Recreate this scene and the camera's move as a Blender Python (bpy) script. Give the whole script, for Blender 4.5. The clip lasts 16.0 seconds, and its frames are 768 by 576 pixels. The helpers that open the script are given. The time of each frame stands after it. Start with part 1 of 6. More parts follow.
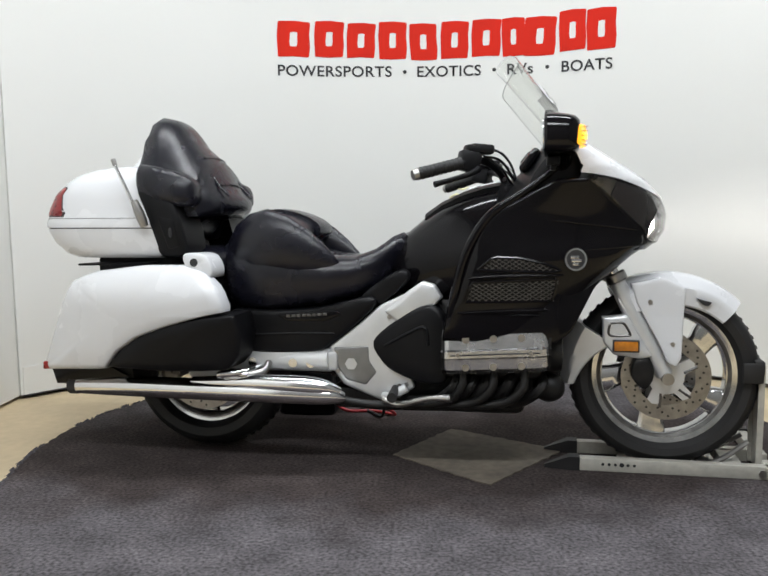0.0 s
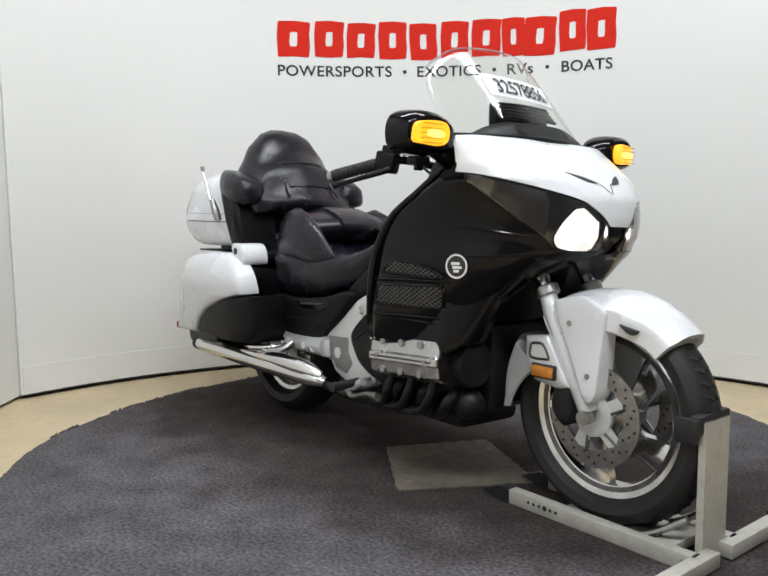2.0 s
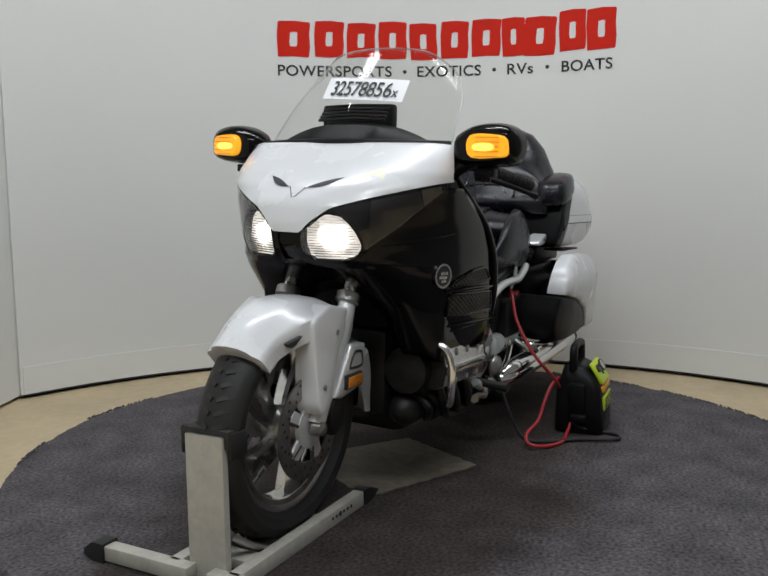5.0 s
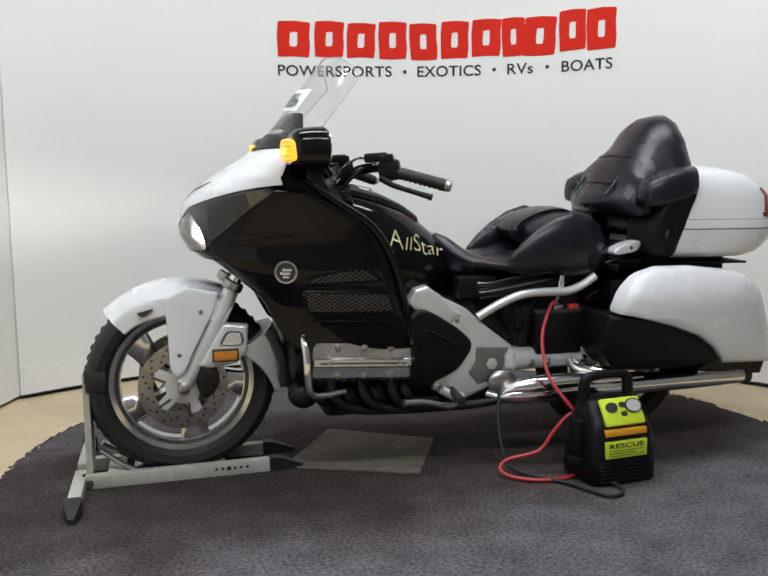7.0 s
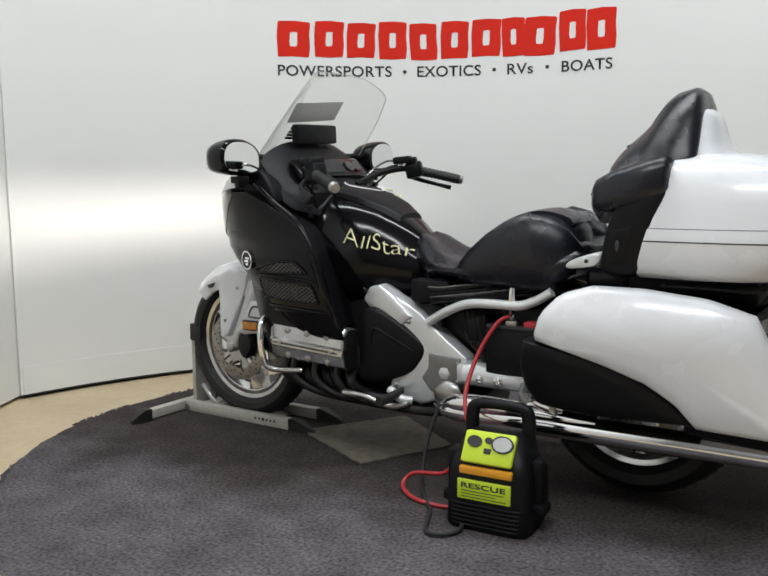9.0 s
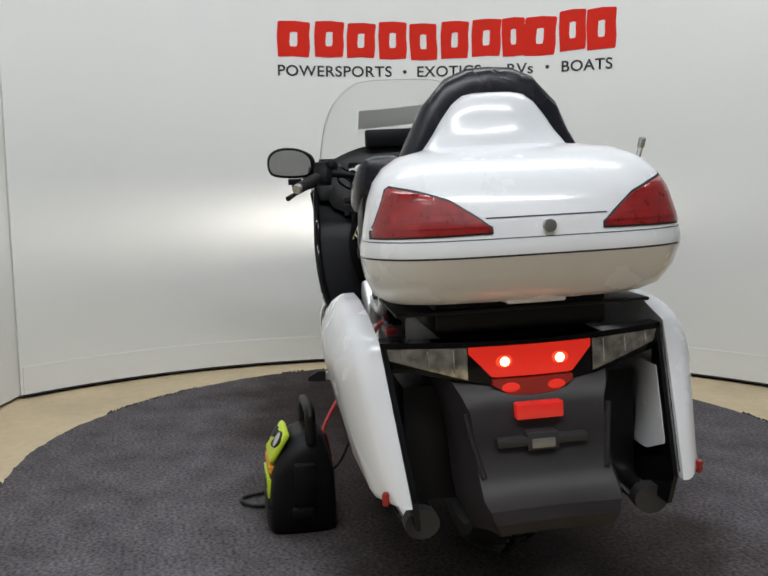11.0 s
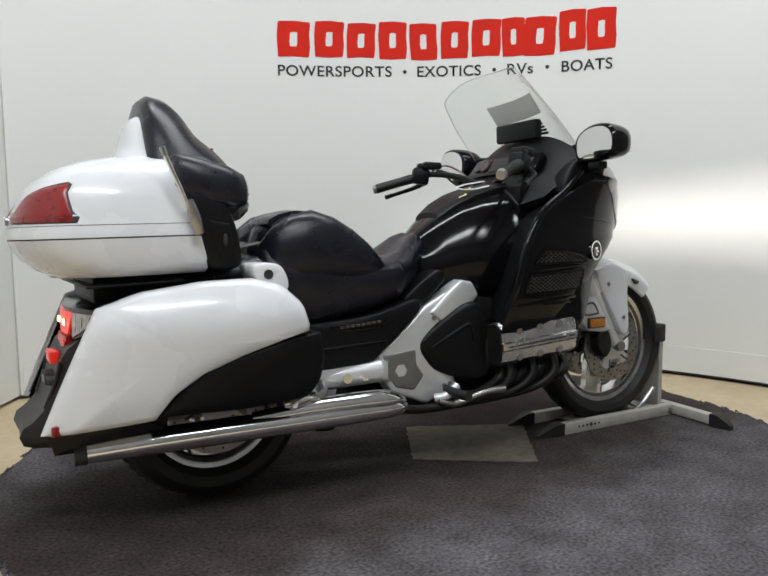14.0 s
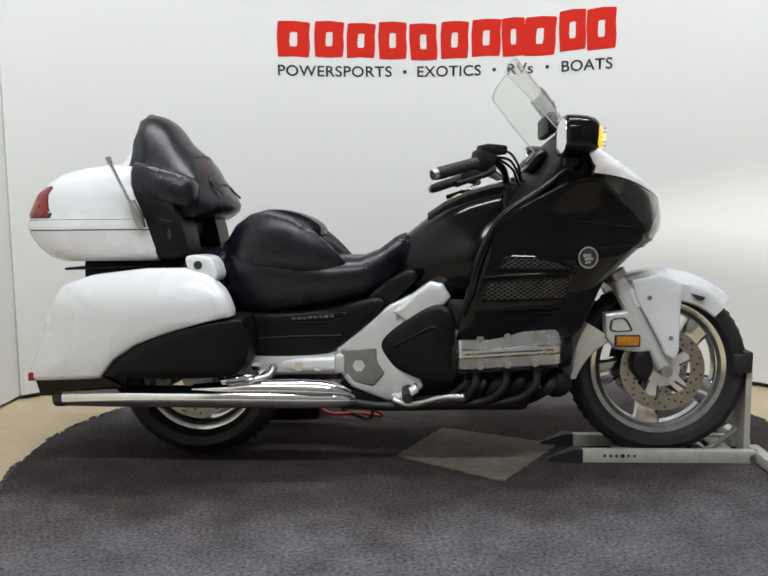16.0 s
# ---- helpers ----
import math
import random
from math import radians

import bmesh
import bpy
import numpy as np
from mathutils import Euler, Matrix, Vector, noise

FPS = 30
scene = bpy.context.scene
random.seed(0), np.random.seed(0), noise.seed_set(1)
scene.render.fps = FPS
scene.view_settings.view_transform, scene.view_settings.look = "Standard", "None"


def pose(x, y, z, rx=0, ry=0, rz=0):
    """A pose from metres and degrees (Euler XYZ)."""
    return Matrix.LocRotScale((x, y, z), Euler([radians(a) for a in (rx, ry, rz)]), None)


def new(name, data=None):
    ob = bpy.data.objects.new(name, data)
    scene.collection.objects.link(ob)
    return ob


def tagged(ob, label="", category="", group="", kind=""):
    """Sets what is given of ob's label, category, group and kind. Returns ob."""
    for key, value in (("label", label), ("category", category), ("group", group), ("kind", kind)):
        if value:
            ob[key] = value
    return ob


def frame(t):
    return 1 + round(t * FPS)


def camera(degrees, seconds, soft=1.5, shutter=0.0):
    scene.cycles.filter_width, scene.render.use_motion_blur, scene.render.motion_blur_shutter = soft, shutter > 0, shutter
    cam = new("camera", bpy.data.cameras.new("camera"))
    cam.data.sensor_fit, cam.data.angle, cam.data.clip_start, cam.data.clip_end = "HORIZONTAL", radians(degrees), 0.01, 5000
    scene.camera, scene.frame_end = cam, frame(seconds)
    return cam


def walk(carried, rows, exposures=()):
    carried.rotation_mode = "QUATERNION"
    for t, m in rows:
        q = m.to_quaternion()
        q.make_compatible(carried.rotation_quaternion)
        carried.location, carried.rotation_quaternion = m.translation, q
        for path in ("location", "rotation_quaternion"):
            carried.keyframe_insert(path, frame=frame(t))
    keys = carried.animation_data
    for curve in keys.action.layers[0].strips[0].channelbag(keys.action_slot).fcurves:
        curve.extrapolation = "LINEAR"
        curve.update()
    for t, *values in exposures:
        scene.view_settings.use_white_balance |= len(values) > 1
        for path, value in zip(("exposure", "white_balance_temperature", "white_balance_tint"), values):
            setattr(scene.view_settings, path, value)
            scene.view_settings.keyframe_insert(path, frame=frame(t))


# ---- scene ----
# A motorcycle stands on a slowly turning carpeted turntable; the camera stands still.
cam = camera(51.9, 16.0, soft=1.7)
EYE = pose(0, -2.915, 0.953, 90 - 6.587, 0.573, 2.536)
walk(cam, [(0.0, EYE), (16.0, EYE)],
     exposures=[(0.0, 0.12), (1.5, 0.11), (2.5, -0.05), (3.5, -0.40), (4.0, -0.54), (5.0, -0.60), (7.5, -0.02), (10.5, -0.36),
                (12.0, -0.38), (13.0, -0.34), (13.5, -0.26), (14.0, -0.16), (14.5, -0.10), (16.0, 0.02)])

# the turntable's angle, clockwise from above: seconds, degrees
TURN = [(0.0, 0.0), (0.5, 9.96), (1.0, 20.25), (1.5, 29.91), (2.0, 40.14), (2.5, 51.16), (3.0, 62.55), (3.5, 74.0),
        (4.0, 85.26), (4.5, 96.22), (5.0, 106.8), (7.5, 165.33), (8.0, 177.65), (10.5, 239.08), (11.0, 250.76), (11.5, 262.6),
        (12.0, 274.29), (12.5, 285.1), (13.0, 296.36), (13.5, 308.48), (14.0, 320.64), (14.5, 330.87), (15.0, 339.06), (15.5, 345.57),
        (16.0, 351.98)]
BIKE = pose(-0.212, -0.004, 0, 0, 0, -8.37)                    # the bike's ground frame on the turntable
LEAN = BIKE @ pose(0, 0, 0, -2.4, 0, 0)            # it leans a little onto its left side
TURNING = []                                            # (thing, its pose on the turntable)

# ---- light ----
world = bpy.data.worlds.new("world")
scene.world = world
world.use_nodes = True
world.node_tree.nodes["Background"].inputs[0].default_value = (0.8, 0.85, 0.9, 1)
world.node_tree.nodes["Background"].inputs[1].default_value = 0.02
LAMP_Z = 3.40


def lamp(x, y, sx, sy, watts, rz=0):
    d = bpy.data.lights.new("tube_light", "AREA")
    d.shape, d.size, d.size_y, d.energy, d.color = "RECTANGLE", sx, sy, watts, (0.925, 0.965, 1.0)
    o = new("tube_light", d)
    o.matrix_world = pose(x, y, LAMP_Z - 0.06, 0, 0, rz)
    return o


LAMPS = [(0.1, -0.12, 3.2, 0.26), (0.1, -2.7, 3.2, 0.30)]
for lx, ly, lsx, lsy in LAMPS:
    lamp(lx, ly, lsx - 0.06, lsy - 0.06, 76 if ly > -1 else 118)


# ---- materials ----
def material(name, colour, rough=0.5, metal=0.0, var=0.08, scale=8.0, bump=0.0, bump_scale=60.0, coat=0.0, rvar=0.1,
             spec=0.5, fine=0.0, fine_scale=120.0):
    m = bpy.data.materials.new(name)
    m.use_nodes = True
    nt = m.node_tree
    b = nt.nodes["Principled BSDF"]
    co = nt.nodes.new("ShaderNodeTexCoord")
    n1 = nt.nodes.new("ShaderNodeTexNoise")
    n1.inputs["Scale"].default_value, n1.inputs["Detail"].default_value = scale, 6
    nt.links.new(co.outputs["Object"], n1.inputs["Vector"])
    mix = nt.nodes.new("ShaderNodeMix")
    mix.data_type = "RGBA"
    lo = [max(0, c * (1 - var)) for c in colour]
    hi = [min(1, c * (1 + var)) for c in colour]
    mix.inputs["A"].default_value, mix.inputs["B"].default_value = (*lo, 1), (*hi, 1)
    ramp = nt.nodes.new("ShaderNodeMapRange")
    ramp.inputs["From Min"].default_value, ramp.inputs["From Max"].default_value = 0.3, 0.7
    nt.links.new(n1.outputs["Fac"], ramp.inputs["Value"])
    nt.links.new(ramp.outputs["Result"], mix.inputs["Factor"])
    out = mix.outputs["Result"]
    n2 = None
    if fine or bump:
        n2 = nt.nodes.new("ShaderNodeTexNoise")
        n2.inputs["Scale"].default_value, n2.inputs["Detail"].default_value = (fine_scale if fine else bump_scale), 4
        nt.links.new(co.outputs["Object"], n2.inputs["Vector"])
    if fine:
        m2 = nt.nodes.new("ShaderNodeMix")
        m2.data_type, m2.blend_type = "RGBA", "MULTIPLY"
        r2 = nt.nodes.new("ShaderNodeMapRange")
        r2.inputs["From Min"].default_value, r2.inputs["From Max"].default_value = 0.3, 0.7
        r2.inputs["To Min"].default_value, r2.inputs["To Max"].default_value = 1 - fine, 1 + fine
        nt.links.new(n2.outputs["Fac"], r2.inputs["Value"])
        cb = nt.nodes.new("ShaderNodeCombineColor")
        for k in range(3):
            nt.links.new(r2.outputs["Result"], cb.inputs[k])
        m2.inputs["Factor"].default_value = 1
        nt.links.new(out, m2.inputs["A"])
        nt.links.new(cb.outputs["Color"], m2.inputs["B"])
        out = m2.outputs["Result"]
    nt.links.new(out, b.inputs["Base Color"])
    rr = nt.nodes.new("ShaderNodeMapRange")
    rr.inputs["To Min"].default_value, rr.inputs["To Max"].default_value = max(0, rough - rvar * rough), min(1, rough + rvar * rough)
    nt.links.new(n1.outputs["Fac"], rr.inputs["Value"])
    nt.links.new(rr.outputs["Result"], b.inputs["Roughness"])
    b.inputs["Metallic"].default_value = metal
    b.inputs["Specular IOR Level"].default_value = spec
    b.inputs["Coat Weight"].default_value = coat
    b.inputs["Coat Roughness"].default_value = 0.04
    if bump:
        bp = nt.nodes.new("ShaderNodeBump")
        bp.inputs["Strength"].default_value, bp.inputs["Distance"].default_value = bump, 0.002
        nt.links.new(n2.outputs["Fac"], bp.inputs["Height"])
        nt.links.new(bp.outputs["Normal"], b.inputs["Normal"])
    return m


def glow(name, colour, strength, base=(0.8, 0.3, 0.05)):
    m = bpy.data.materials.new(name)
    m.use_nodes = True
    b = m.node_tree.nodes["Principled BSDF"]
    b.inputs["Base Color"].default_value = (*base, 1)
    b.inputs["Roughness"].default_value = 0.2
    b.inputs["Emission Color"].default_value = (*colour, 1)
    b.inputs["Emission Strength"].default_value = strength
    return m


def clear(name, tint, gloss_rough=0.02, weight=1.0):
    """Thin clear plastic: light passes straight through, with gloss by Fresnel."""
    m = bpy.data.materials.new(name)
    m.use_nodes = True
    nt = m.node_tree
    nt.nodes.remove(nt.nodes["Principled BSDF"])
    tr, gl, mx = (nt.nodes.new(k) for k in ("ShaderNodeBsdfTransparent", "ShaderNodeBsdfGlossy", "ShaderNodeMixShader"))
    fr = nt.nodes.new("ShaderNodeLayerWeight")
    fr.inputs["Blend"].default_value = 0.5
    pw = nt.nodes.new("ShaderNodeMath")
    pw.operation, pw.inputs[1].default_value = "POWER", 5.0
    nt.links.new(fr.outputs["Facing"], pw.inputs[0])
    ad = nt.nodes.new("ShaderNodeMath")
    ad.operation, ad.inputs[1].default_value = "ADD", 0.035
    nt.links.new(pw.outputs[0], ad.inputs[0])
    tr.inputs["Color"].default_value = (*tint, 1)
    gl.inputs["Roughness"].default_value = gloss_rough
    sc = nt.nodes.new("ShaderNodeMath")
    sc.operation = "MULTIPLY"
    sc.inputs[1].default_value = weight
    nt.links.new(ad.outputs[0], sc.inputs[0])
    nt.links.new(sc.outputs[0], mx.inputs[0])
    nt.links.new(tr.outputs[0], mx.inputs[1])
    nt.links.new(gl.outputs[0], mx.inputs[2])
    nt.links.new(mx.outputs[0], nt.nodes["Material Output"].inputs["Surface"])
    return m


WHITE = material("white_gloss_paint", (0.66, 0.67, 0.695), 0.27, 0, 0.03, 5, coat=0.35)
BLACK = material("black_gloss_paint", (0.004, 0.0035, 0.0045), 0.12, 0, 0.2, 6, spec=0.22)
PLASTIC = material("black_plastic", (0.005, 0.005, 0.006), 0.42, 0, 0.2, 9, bump=0.15, bump_scale=500, spec=0.18)
DARKGREY = material("worn_grey_plastic", (0.0165, 0.0138, 0.0150), 0.42, 0, 0.3, 7, bump=0.2, bump_scale=300, spec=0.34)
LEATHER = material("black_vinyl", (0.006, 0.006, 0.011), 0.27, 0, 0.2, 12, bump=0.30, bump_scale=420, spec=0.42)
CHROME = material("chrome", (0.78, 0.78, 0.79), 0.13, 1.0, 0.05, 14, rvar=0.5)
SILVER = material("silver_painted_aluminium", (0.66, 0.67, 0.68), 0.36, 0.50, 0.06, 14, bump=0.08, bump_scale=300)
VALVE = material("polished_cover_aluminium", (0.56, 0.56, 0.57), 0.25, 0.92, 0.10, 18, bump=0.08, bump_scale=220, rvar=0.4)
STEEL = material("worn_steel", (0.40, 0.39, 0.38), 0.34, 1.0, 0.15, 25, rvar=0.3)
ENGINE = material("engine_dark_metal", (0.011, 0.0105, 0.0105), 0.5, 0.4, 0.6, 22, bump=0.3, bump_scale=140)
RUBBER = material("tyre_rubber", (0.010, 0.0095, 0.010), 0.6, 0, 0.3, 18, bump=0.2, bump_scale=200)
CHOCKPAINT = material("grey_cream_enamel", (0.42, 0.405, 0.36), 0.42, 0, 0.10, 20, fine=0.06, fine_scale=60)
WALLPAINT = material("white_wall_paint", (0.74, 0.745, 0.725), 0.62, 0, 0.015, 1.2, bump=0.05, bump_scale=90)
TANFLOOR = material("tan_floor", (0.52, 0.42, 0.27), 0.55, 0, 0.12, 2.5, fine=0.06, fine_scale=25)
CARPET = material("grey_carpet", (0.092, 0.085, 0.091), 0.95, 0, 0.26, 7.0, bump=0.15, bump_scale=90, spec=0.1, fine=0.55, fine_scale=90)


def grime_and_shade(m):
    """Brown grime and the bike's shade, put into the carpet's colour in an ellipse."""
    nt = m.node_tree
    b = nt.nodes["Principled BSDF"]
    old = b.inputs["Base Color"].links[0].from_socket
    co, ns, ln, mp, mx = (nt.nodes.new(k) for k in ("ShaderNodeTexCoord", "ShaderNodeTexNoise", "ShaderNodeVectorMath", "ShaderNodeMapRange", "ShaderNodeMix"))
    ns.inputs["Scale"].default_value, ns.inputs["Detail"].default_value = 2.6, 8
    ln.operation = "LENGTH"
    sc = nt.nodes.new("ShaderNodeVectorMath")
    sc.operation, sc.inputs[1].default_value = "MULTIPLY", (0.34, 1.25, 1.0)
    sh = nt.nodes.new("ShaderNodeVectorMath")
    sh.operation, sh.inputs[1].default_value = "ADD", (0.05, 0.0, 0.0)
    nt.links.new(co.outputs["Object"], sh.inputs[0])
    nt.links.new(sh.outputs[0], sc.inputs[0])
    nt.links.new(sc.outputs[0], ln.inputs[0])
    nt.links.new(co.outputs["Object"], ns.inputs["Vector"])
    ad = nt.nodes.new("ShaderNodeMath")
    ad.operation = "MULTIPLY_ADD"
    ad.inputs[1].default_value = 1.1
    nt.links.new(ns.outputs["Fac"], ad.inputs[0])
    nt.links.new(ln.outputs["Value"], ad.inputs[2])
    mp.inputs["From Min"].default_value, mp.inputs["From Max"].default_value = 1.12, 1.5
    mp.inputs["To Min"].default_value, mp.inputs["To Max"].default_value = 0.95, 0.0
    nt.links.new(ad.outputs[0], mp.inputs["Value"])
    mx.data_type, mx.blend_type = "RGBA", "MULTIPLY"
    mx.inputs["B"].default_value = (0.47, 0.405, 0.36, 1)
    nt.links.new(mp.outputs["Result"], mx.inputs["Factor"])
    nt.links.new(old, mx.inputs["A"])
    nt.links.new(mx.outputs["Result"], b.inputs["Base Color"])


grime_and_shade(CARPET)
PILE = material("carpet_pile", (0.105, 0.098, 0.110), 0.95, 0, 0.35, 60, spec=0.1)
CARD = material("grimy_cardboard", (0.128, 0.108, 0.085), 0.85, 0, 0.25, 6, fine=0.18, fine_scale=30)
RED = material("red_wall_paint", (0.62, 0.020, 0.008), 0.6, 0, 0.05, 6, spec=0.15)
INK = material("black_wall_paint", (0.02, 0.02, 0.022), 0.6)
CEILING = material("ceiling_grey", (0.38, 0.38, 0.38), 0.8)
DARKWALL = material("unseen_dark_wall", (0.16, 0.16, 0.158), 0.8)
REDLENS = material("red_lens", (0.22, 0.005, 0.006), 0.28, 0, 0.30, 40, coat=0.15)
AMBER = material("amber_reflector", (0.50, 0.17, 0.01), 0.2, 0, 0.2, 60, coat=0.5)
SMOKE = material("smoked_clear_lens", (0.40, 0.37, 0.33), 0.10, 0.85, 0.6, 45, coat=0.8)
REDHALO = glow("tail_halo_glow", (1.0, 0.07, 0.02), 1.1, (0.6, 0.05, 0.03))
GREYMETAL = material("grey_metal", (0.26, 0.26, 0.26), 0.42, 0.8, 0.1, 20)
DARKSTEEL = material("dark_steel", (0.13, 0.125, 0.12), 0.4, 0.9, 0.3, 30)
SCUFF = material("yellow_smear", (0.76, 0.76, 0.62), 0.4)
MIRROR = material("mirror_glass", (0.85, 0.86, 0.86), 0.02, 1.0, 0.0)
LIME = material("lime_plastic", (0.52, 0.66, 0.03), 0.4, 0, 0.06, 8)
ORANGE = material("orange_plastic", (0.75, 0.33, 0.02), 0.4, 0, 0.08, 8)
REDCABLE = material("red_cable_rubber", (0.38, 0.025, 0.03), 0.4)
PAPER = material("white_paper", (0.80, 0.81, 0.84), 0.6, 0, 0.02)
CHALK = material("yellow_marker", (0.75, 0.72, 0.42), 0.7, 0, 0.2, 60)
GREYWHITE = material("grey_screen", (0.42, 0.42, 0.42), 0.35)
ROTOR = material("brake_rotor_steel", (0.34, 0.33, 0.32), 0.30, 1.0, 0.2, 30)
GLASS = clear("windshield_plastic", (0.975, 0.98, 0.97), weight=0.6)
RIMCHROME = material("rim_chrome", (0.62, 0.62, 0.62), 0.14, 1.0, 0.2, 16, rvar=0.5)
LENS = clear("headlight_lens", (0.90, 0.90, 0.90), weight=1.4)
TINTLENS = clear("tinted_lens", (0.30, 0.26, 0.25), weight=1.6)
HEADGLOW = glow("headlight_glow", (1.0, 0.95, 0.88), 2000.0, (0.9, 0.9, 0.85))
BOWLGLOW = glow("lit_bowl_glow", (1.0, 0.93, 0.84), 1.1, (0.9, 0.88, 0.85))


def facets(m, lo, hi):
    """Bright and dim facets of a ribbed reflector."""
    nt = m.node_tree
    b = nt.nodes["Principled BSDF"]
    co, vo, mp = (nt.nodes.new(k) for k in ("ShaderNodeTexCoord", "ShaderNodeTexVoronoi", "ShaderNodeMapRange"))
    vo.inputs["Scale"].default_value = 55
    mp.inputs["To Min"].default_value, mp.inputs["To Max"].default_value = lo, hi
    nt.links.new(co.outputs["Object"], vo.inputs["Vector"])
    nt.links.new(vo.outputs["Color"], mp.inputs["Value"])
    nt.links.new(mp.outputs["Result"], b.inputs["Emission Strength"])


facets(BOWLGLOW, 0.85, 2.6)
AMBERGLOW = glow("amber_lamp_glow", (1.0, 0.46, 0.025), 1.15, (0.7, 0.25, 0.01))
HOTAMBER = glow("amber_filament_glow", (1.0, 0.66, 0.12), 2.0, (0.8, 0.5, 0.05))
REDGLOW = glow("tail_lamp_glow", (1.0, 0.03, 0.01), 0.55, (0.5, 0.02, 0.02))
DIMRED = glow("dim_tail_glow", (1.0, 0.03, 0.01), 0.10, (0.16, 0.012, 0.012))
HOTRED = glow("tail_filament_glow", (1.0, 0.45, 0.25), 9.0, (0.9, 0.4, 0.3))
LAMPGLOW = glow("tube_glow", (1.0, 0.985, 0.94), 3.0, (0.9, 0.9, 0.9))


# ---- shape helpers ----
def finish(me, mat, angle=38):
    me.materials.append(mat)
    me.shade_smooth()
    me.set_sharp_from_angle(angle=radians(angle))
    return me


def part(name, bm, mat, parent=None, label="", angle=38):
    me = bpy.data.meshes.new(name)
    bmesh.ops.recalc_face_normals(bm, faces=bm.faces[:])
    bm.to_mesh(me)
    bm.free()
    finish(me, mat, angle)
    ob = new(name, me)
    if parent:
        ob.parent = parent
    if label:
        tagged(ob, label)
    return ob


def spline(pts, n, closed=True):
    """n points, evenly along a Catmull-Rom curve through pts."""
    p = [np.array(q, float) for q in pts]
    k = len(p)
    raw = []
    for i in range(k if closed else k - 1):
        a, b, c, d = (p[(i - 1) % k], p[i], p[(i + 1) % k], p[(i + 2) % k]) if closed else (
            p[max(i - 1, 0)], p[i], p[i + 1], p[min(i + 2, k - 1)])
        for j in range(12):
            t = j / 12
            raw.append(0.5 * (2 * b + (c - a) * t + (2 * a - 5 * b + 4 * c - d) * t * t + (3 * b - a - 3 * c + d) * t ** 3))
    raw.append(p[0] if closed else p[-1])
    raw = np.array(raw)
    s = np.concatenate([[0], np.cumsum(np.linalg.norm(np.diff(raw, axis=0), axis=1))])
    u = np.linspace(0, s[-1], n + 1)[:-1] if closed else np.linspace(0, s[-1], n)
    return [tuple(float(np.interp(q, s, raw[:, j])) for j in range(raw.shape[1])) for q in u]


def polyline(pts, n):
    """n points evenly along a closed polygon, corners kept roughly."""
    raw = np.array([*pts, pts[0]], float)
    s = np.concatenate([[0], np.cumsum(np.linalg.norm(np.diff(raw, axis=0), axis=1))])
    u = np.linspace(0, s[-1], n + 1)[:-1]
    return [tuple(float(np.interp(q, s, raw[:, j])) for j in range(raw.shape[1])) for q in u]


def join_rings(rings, cap0=True, cap1=True, bm=None, closed=True):
    bm = bm or bmesh.new()
    vs = [[bm.verts.new(q) for q in r] for r in rings]
    n = len(vs[0])
    for a, b in zip(vs, vs[1:]):
        for i in range(n if closed else n - 1):
            j = (i + 1) % n
            bm.faces.new((a[i], a[j], b[j], b[i]))
    for flag, r in ((cap0, vs[0]), (cap1, vs[-1])):
        if flag:
            mid = bm.verts.new(sum((v.co for v in r), Vector((0, 0, 0))) / n)
            for i in range(n):
                bm.faces.new((r[i], r[(i + 1) % n], mid))
    return bm


def pillow(profile, y_of, inner, swell=0.03, n=44, side=-1, sharp=False, edge=0.012, bm=None):
    """A solid from a side profile [(x, z)]: its outer face at y_of(x, z), rounded over by swell, its inner face at y = inner."""
    base = polyline(profile, n) if sharp else spline(profile, n)
    cx, cz = sum(q[0] for q in base) / n, sum(q[1] for q in base) / n
    rings = []
    for shrink, dy in ((1.0, None), (1.0, 1.0), (1 - edge * 1.2, 0.62), (1 - edge * 4, 0.28), (1 - edge * 10, 0.08), (0.55, -0.05), (0.2, -0.1)):
        r = []
        for x, z in base:
            px, pz = cx + (x - cx) * shrink, cz + (z - cz) * shrink
            y = (inner(pz) if callable(inner) else inner) if dy is None else y_of(px, pz) - swell * dy
            r.append((px, side * y, pz))
        rings.append(r)
    return join_rings(rings, bm=bm)


def box(bm, x0, x1, y0, y1, z0, z1, bev=0.004, m=None):
    r = bmesh.ops.create_cube(bm, size=1)
    mat4 = Matrix.Translation(((x0 + x1) / 2, (y0 + y1) / 2, (z0 + z1) / 2)) @ Matrix.Diagonal((abs(x1 - x0), abs(y1 - y0), abs(z1 - z0), 1))
    bmesh.ops.transform(bm, matrix=mat4, verts=r["verts"])
    made = r["verts"]
    if bev:
        e = list({e for v in made for e in v.link_edges})
        rb = bmesh.ops.bevel(bm, geom=e, offset=bev, segments=2, affect="EDGES", profile=0.5)
        made = list({v for f in rb["faces"] for v in f.verts} | {v for v in made if v.is_valid})
    if m is not None:
        bmesh.ops.transform(bm, matrix=m, verts=made)
    return bm


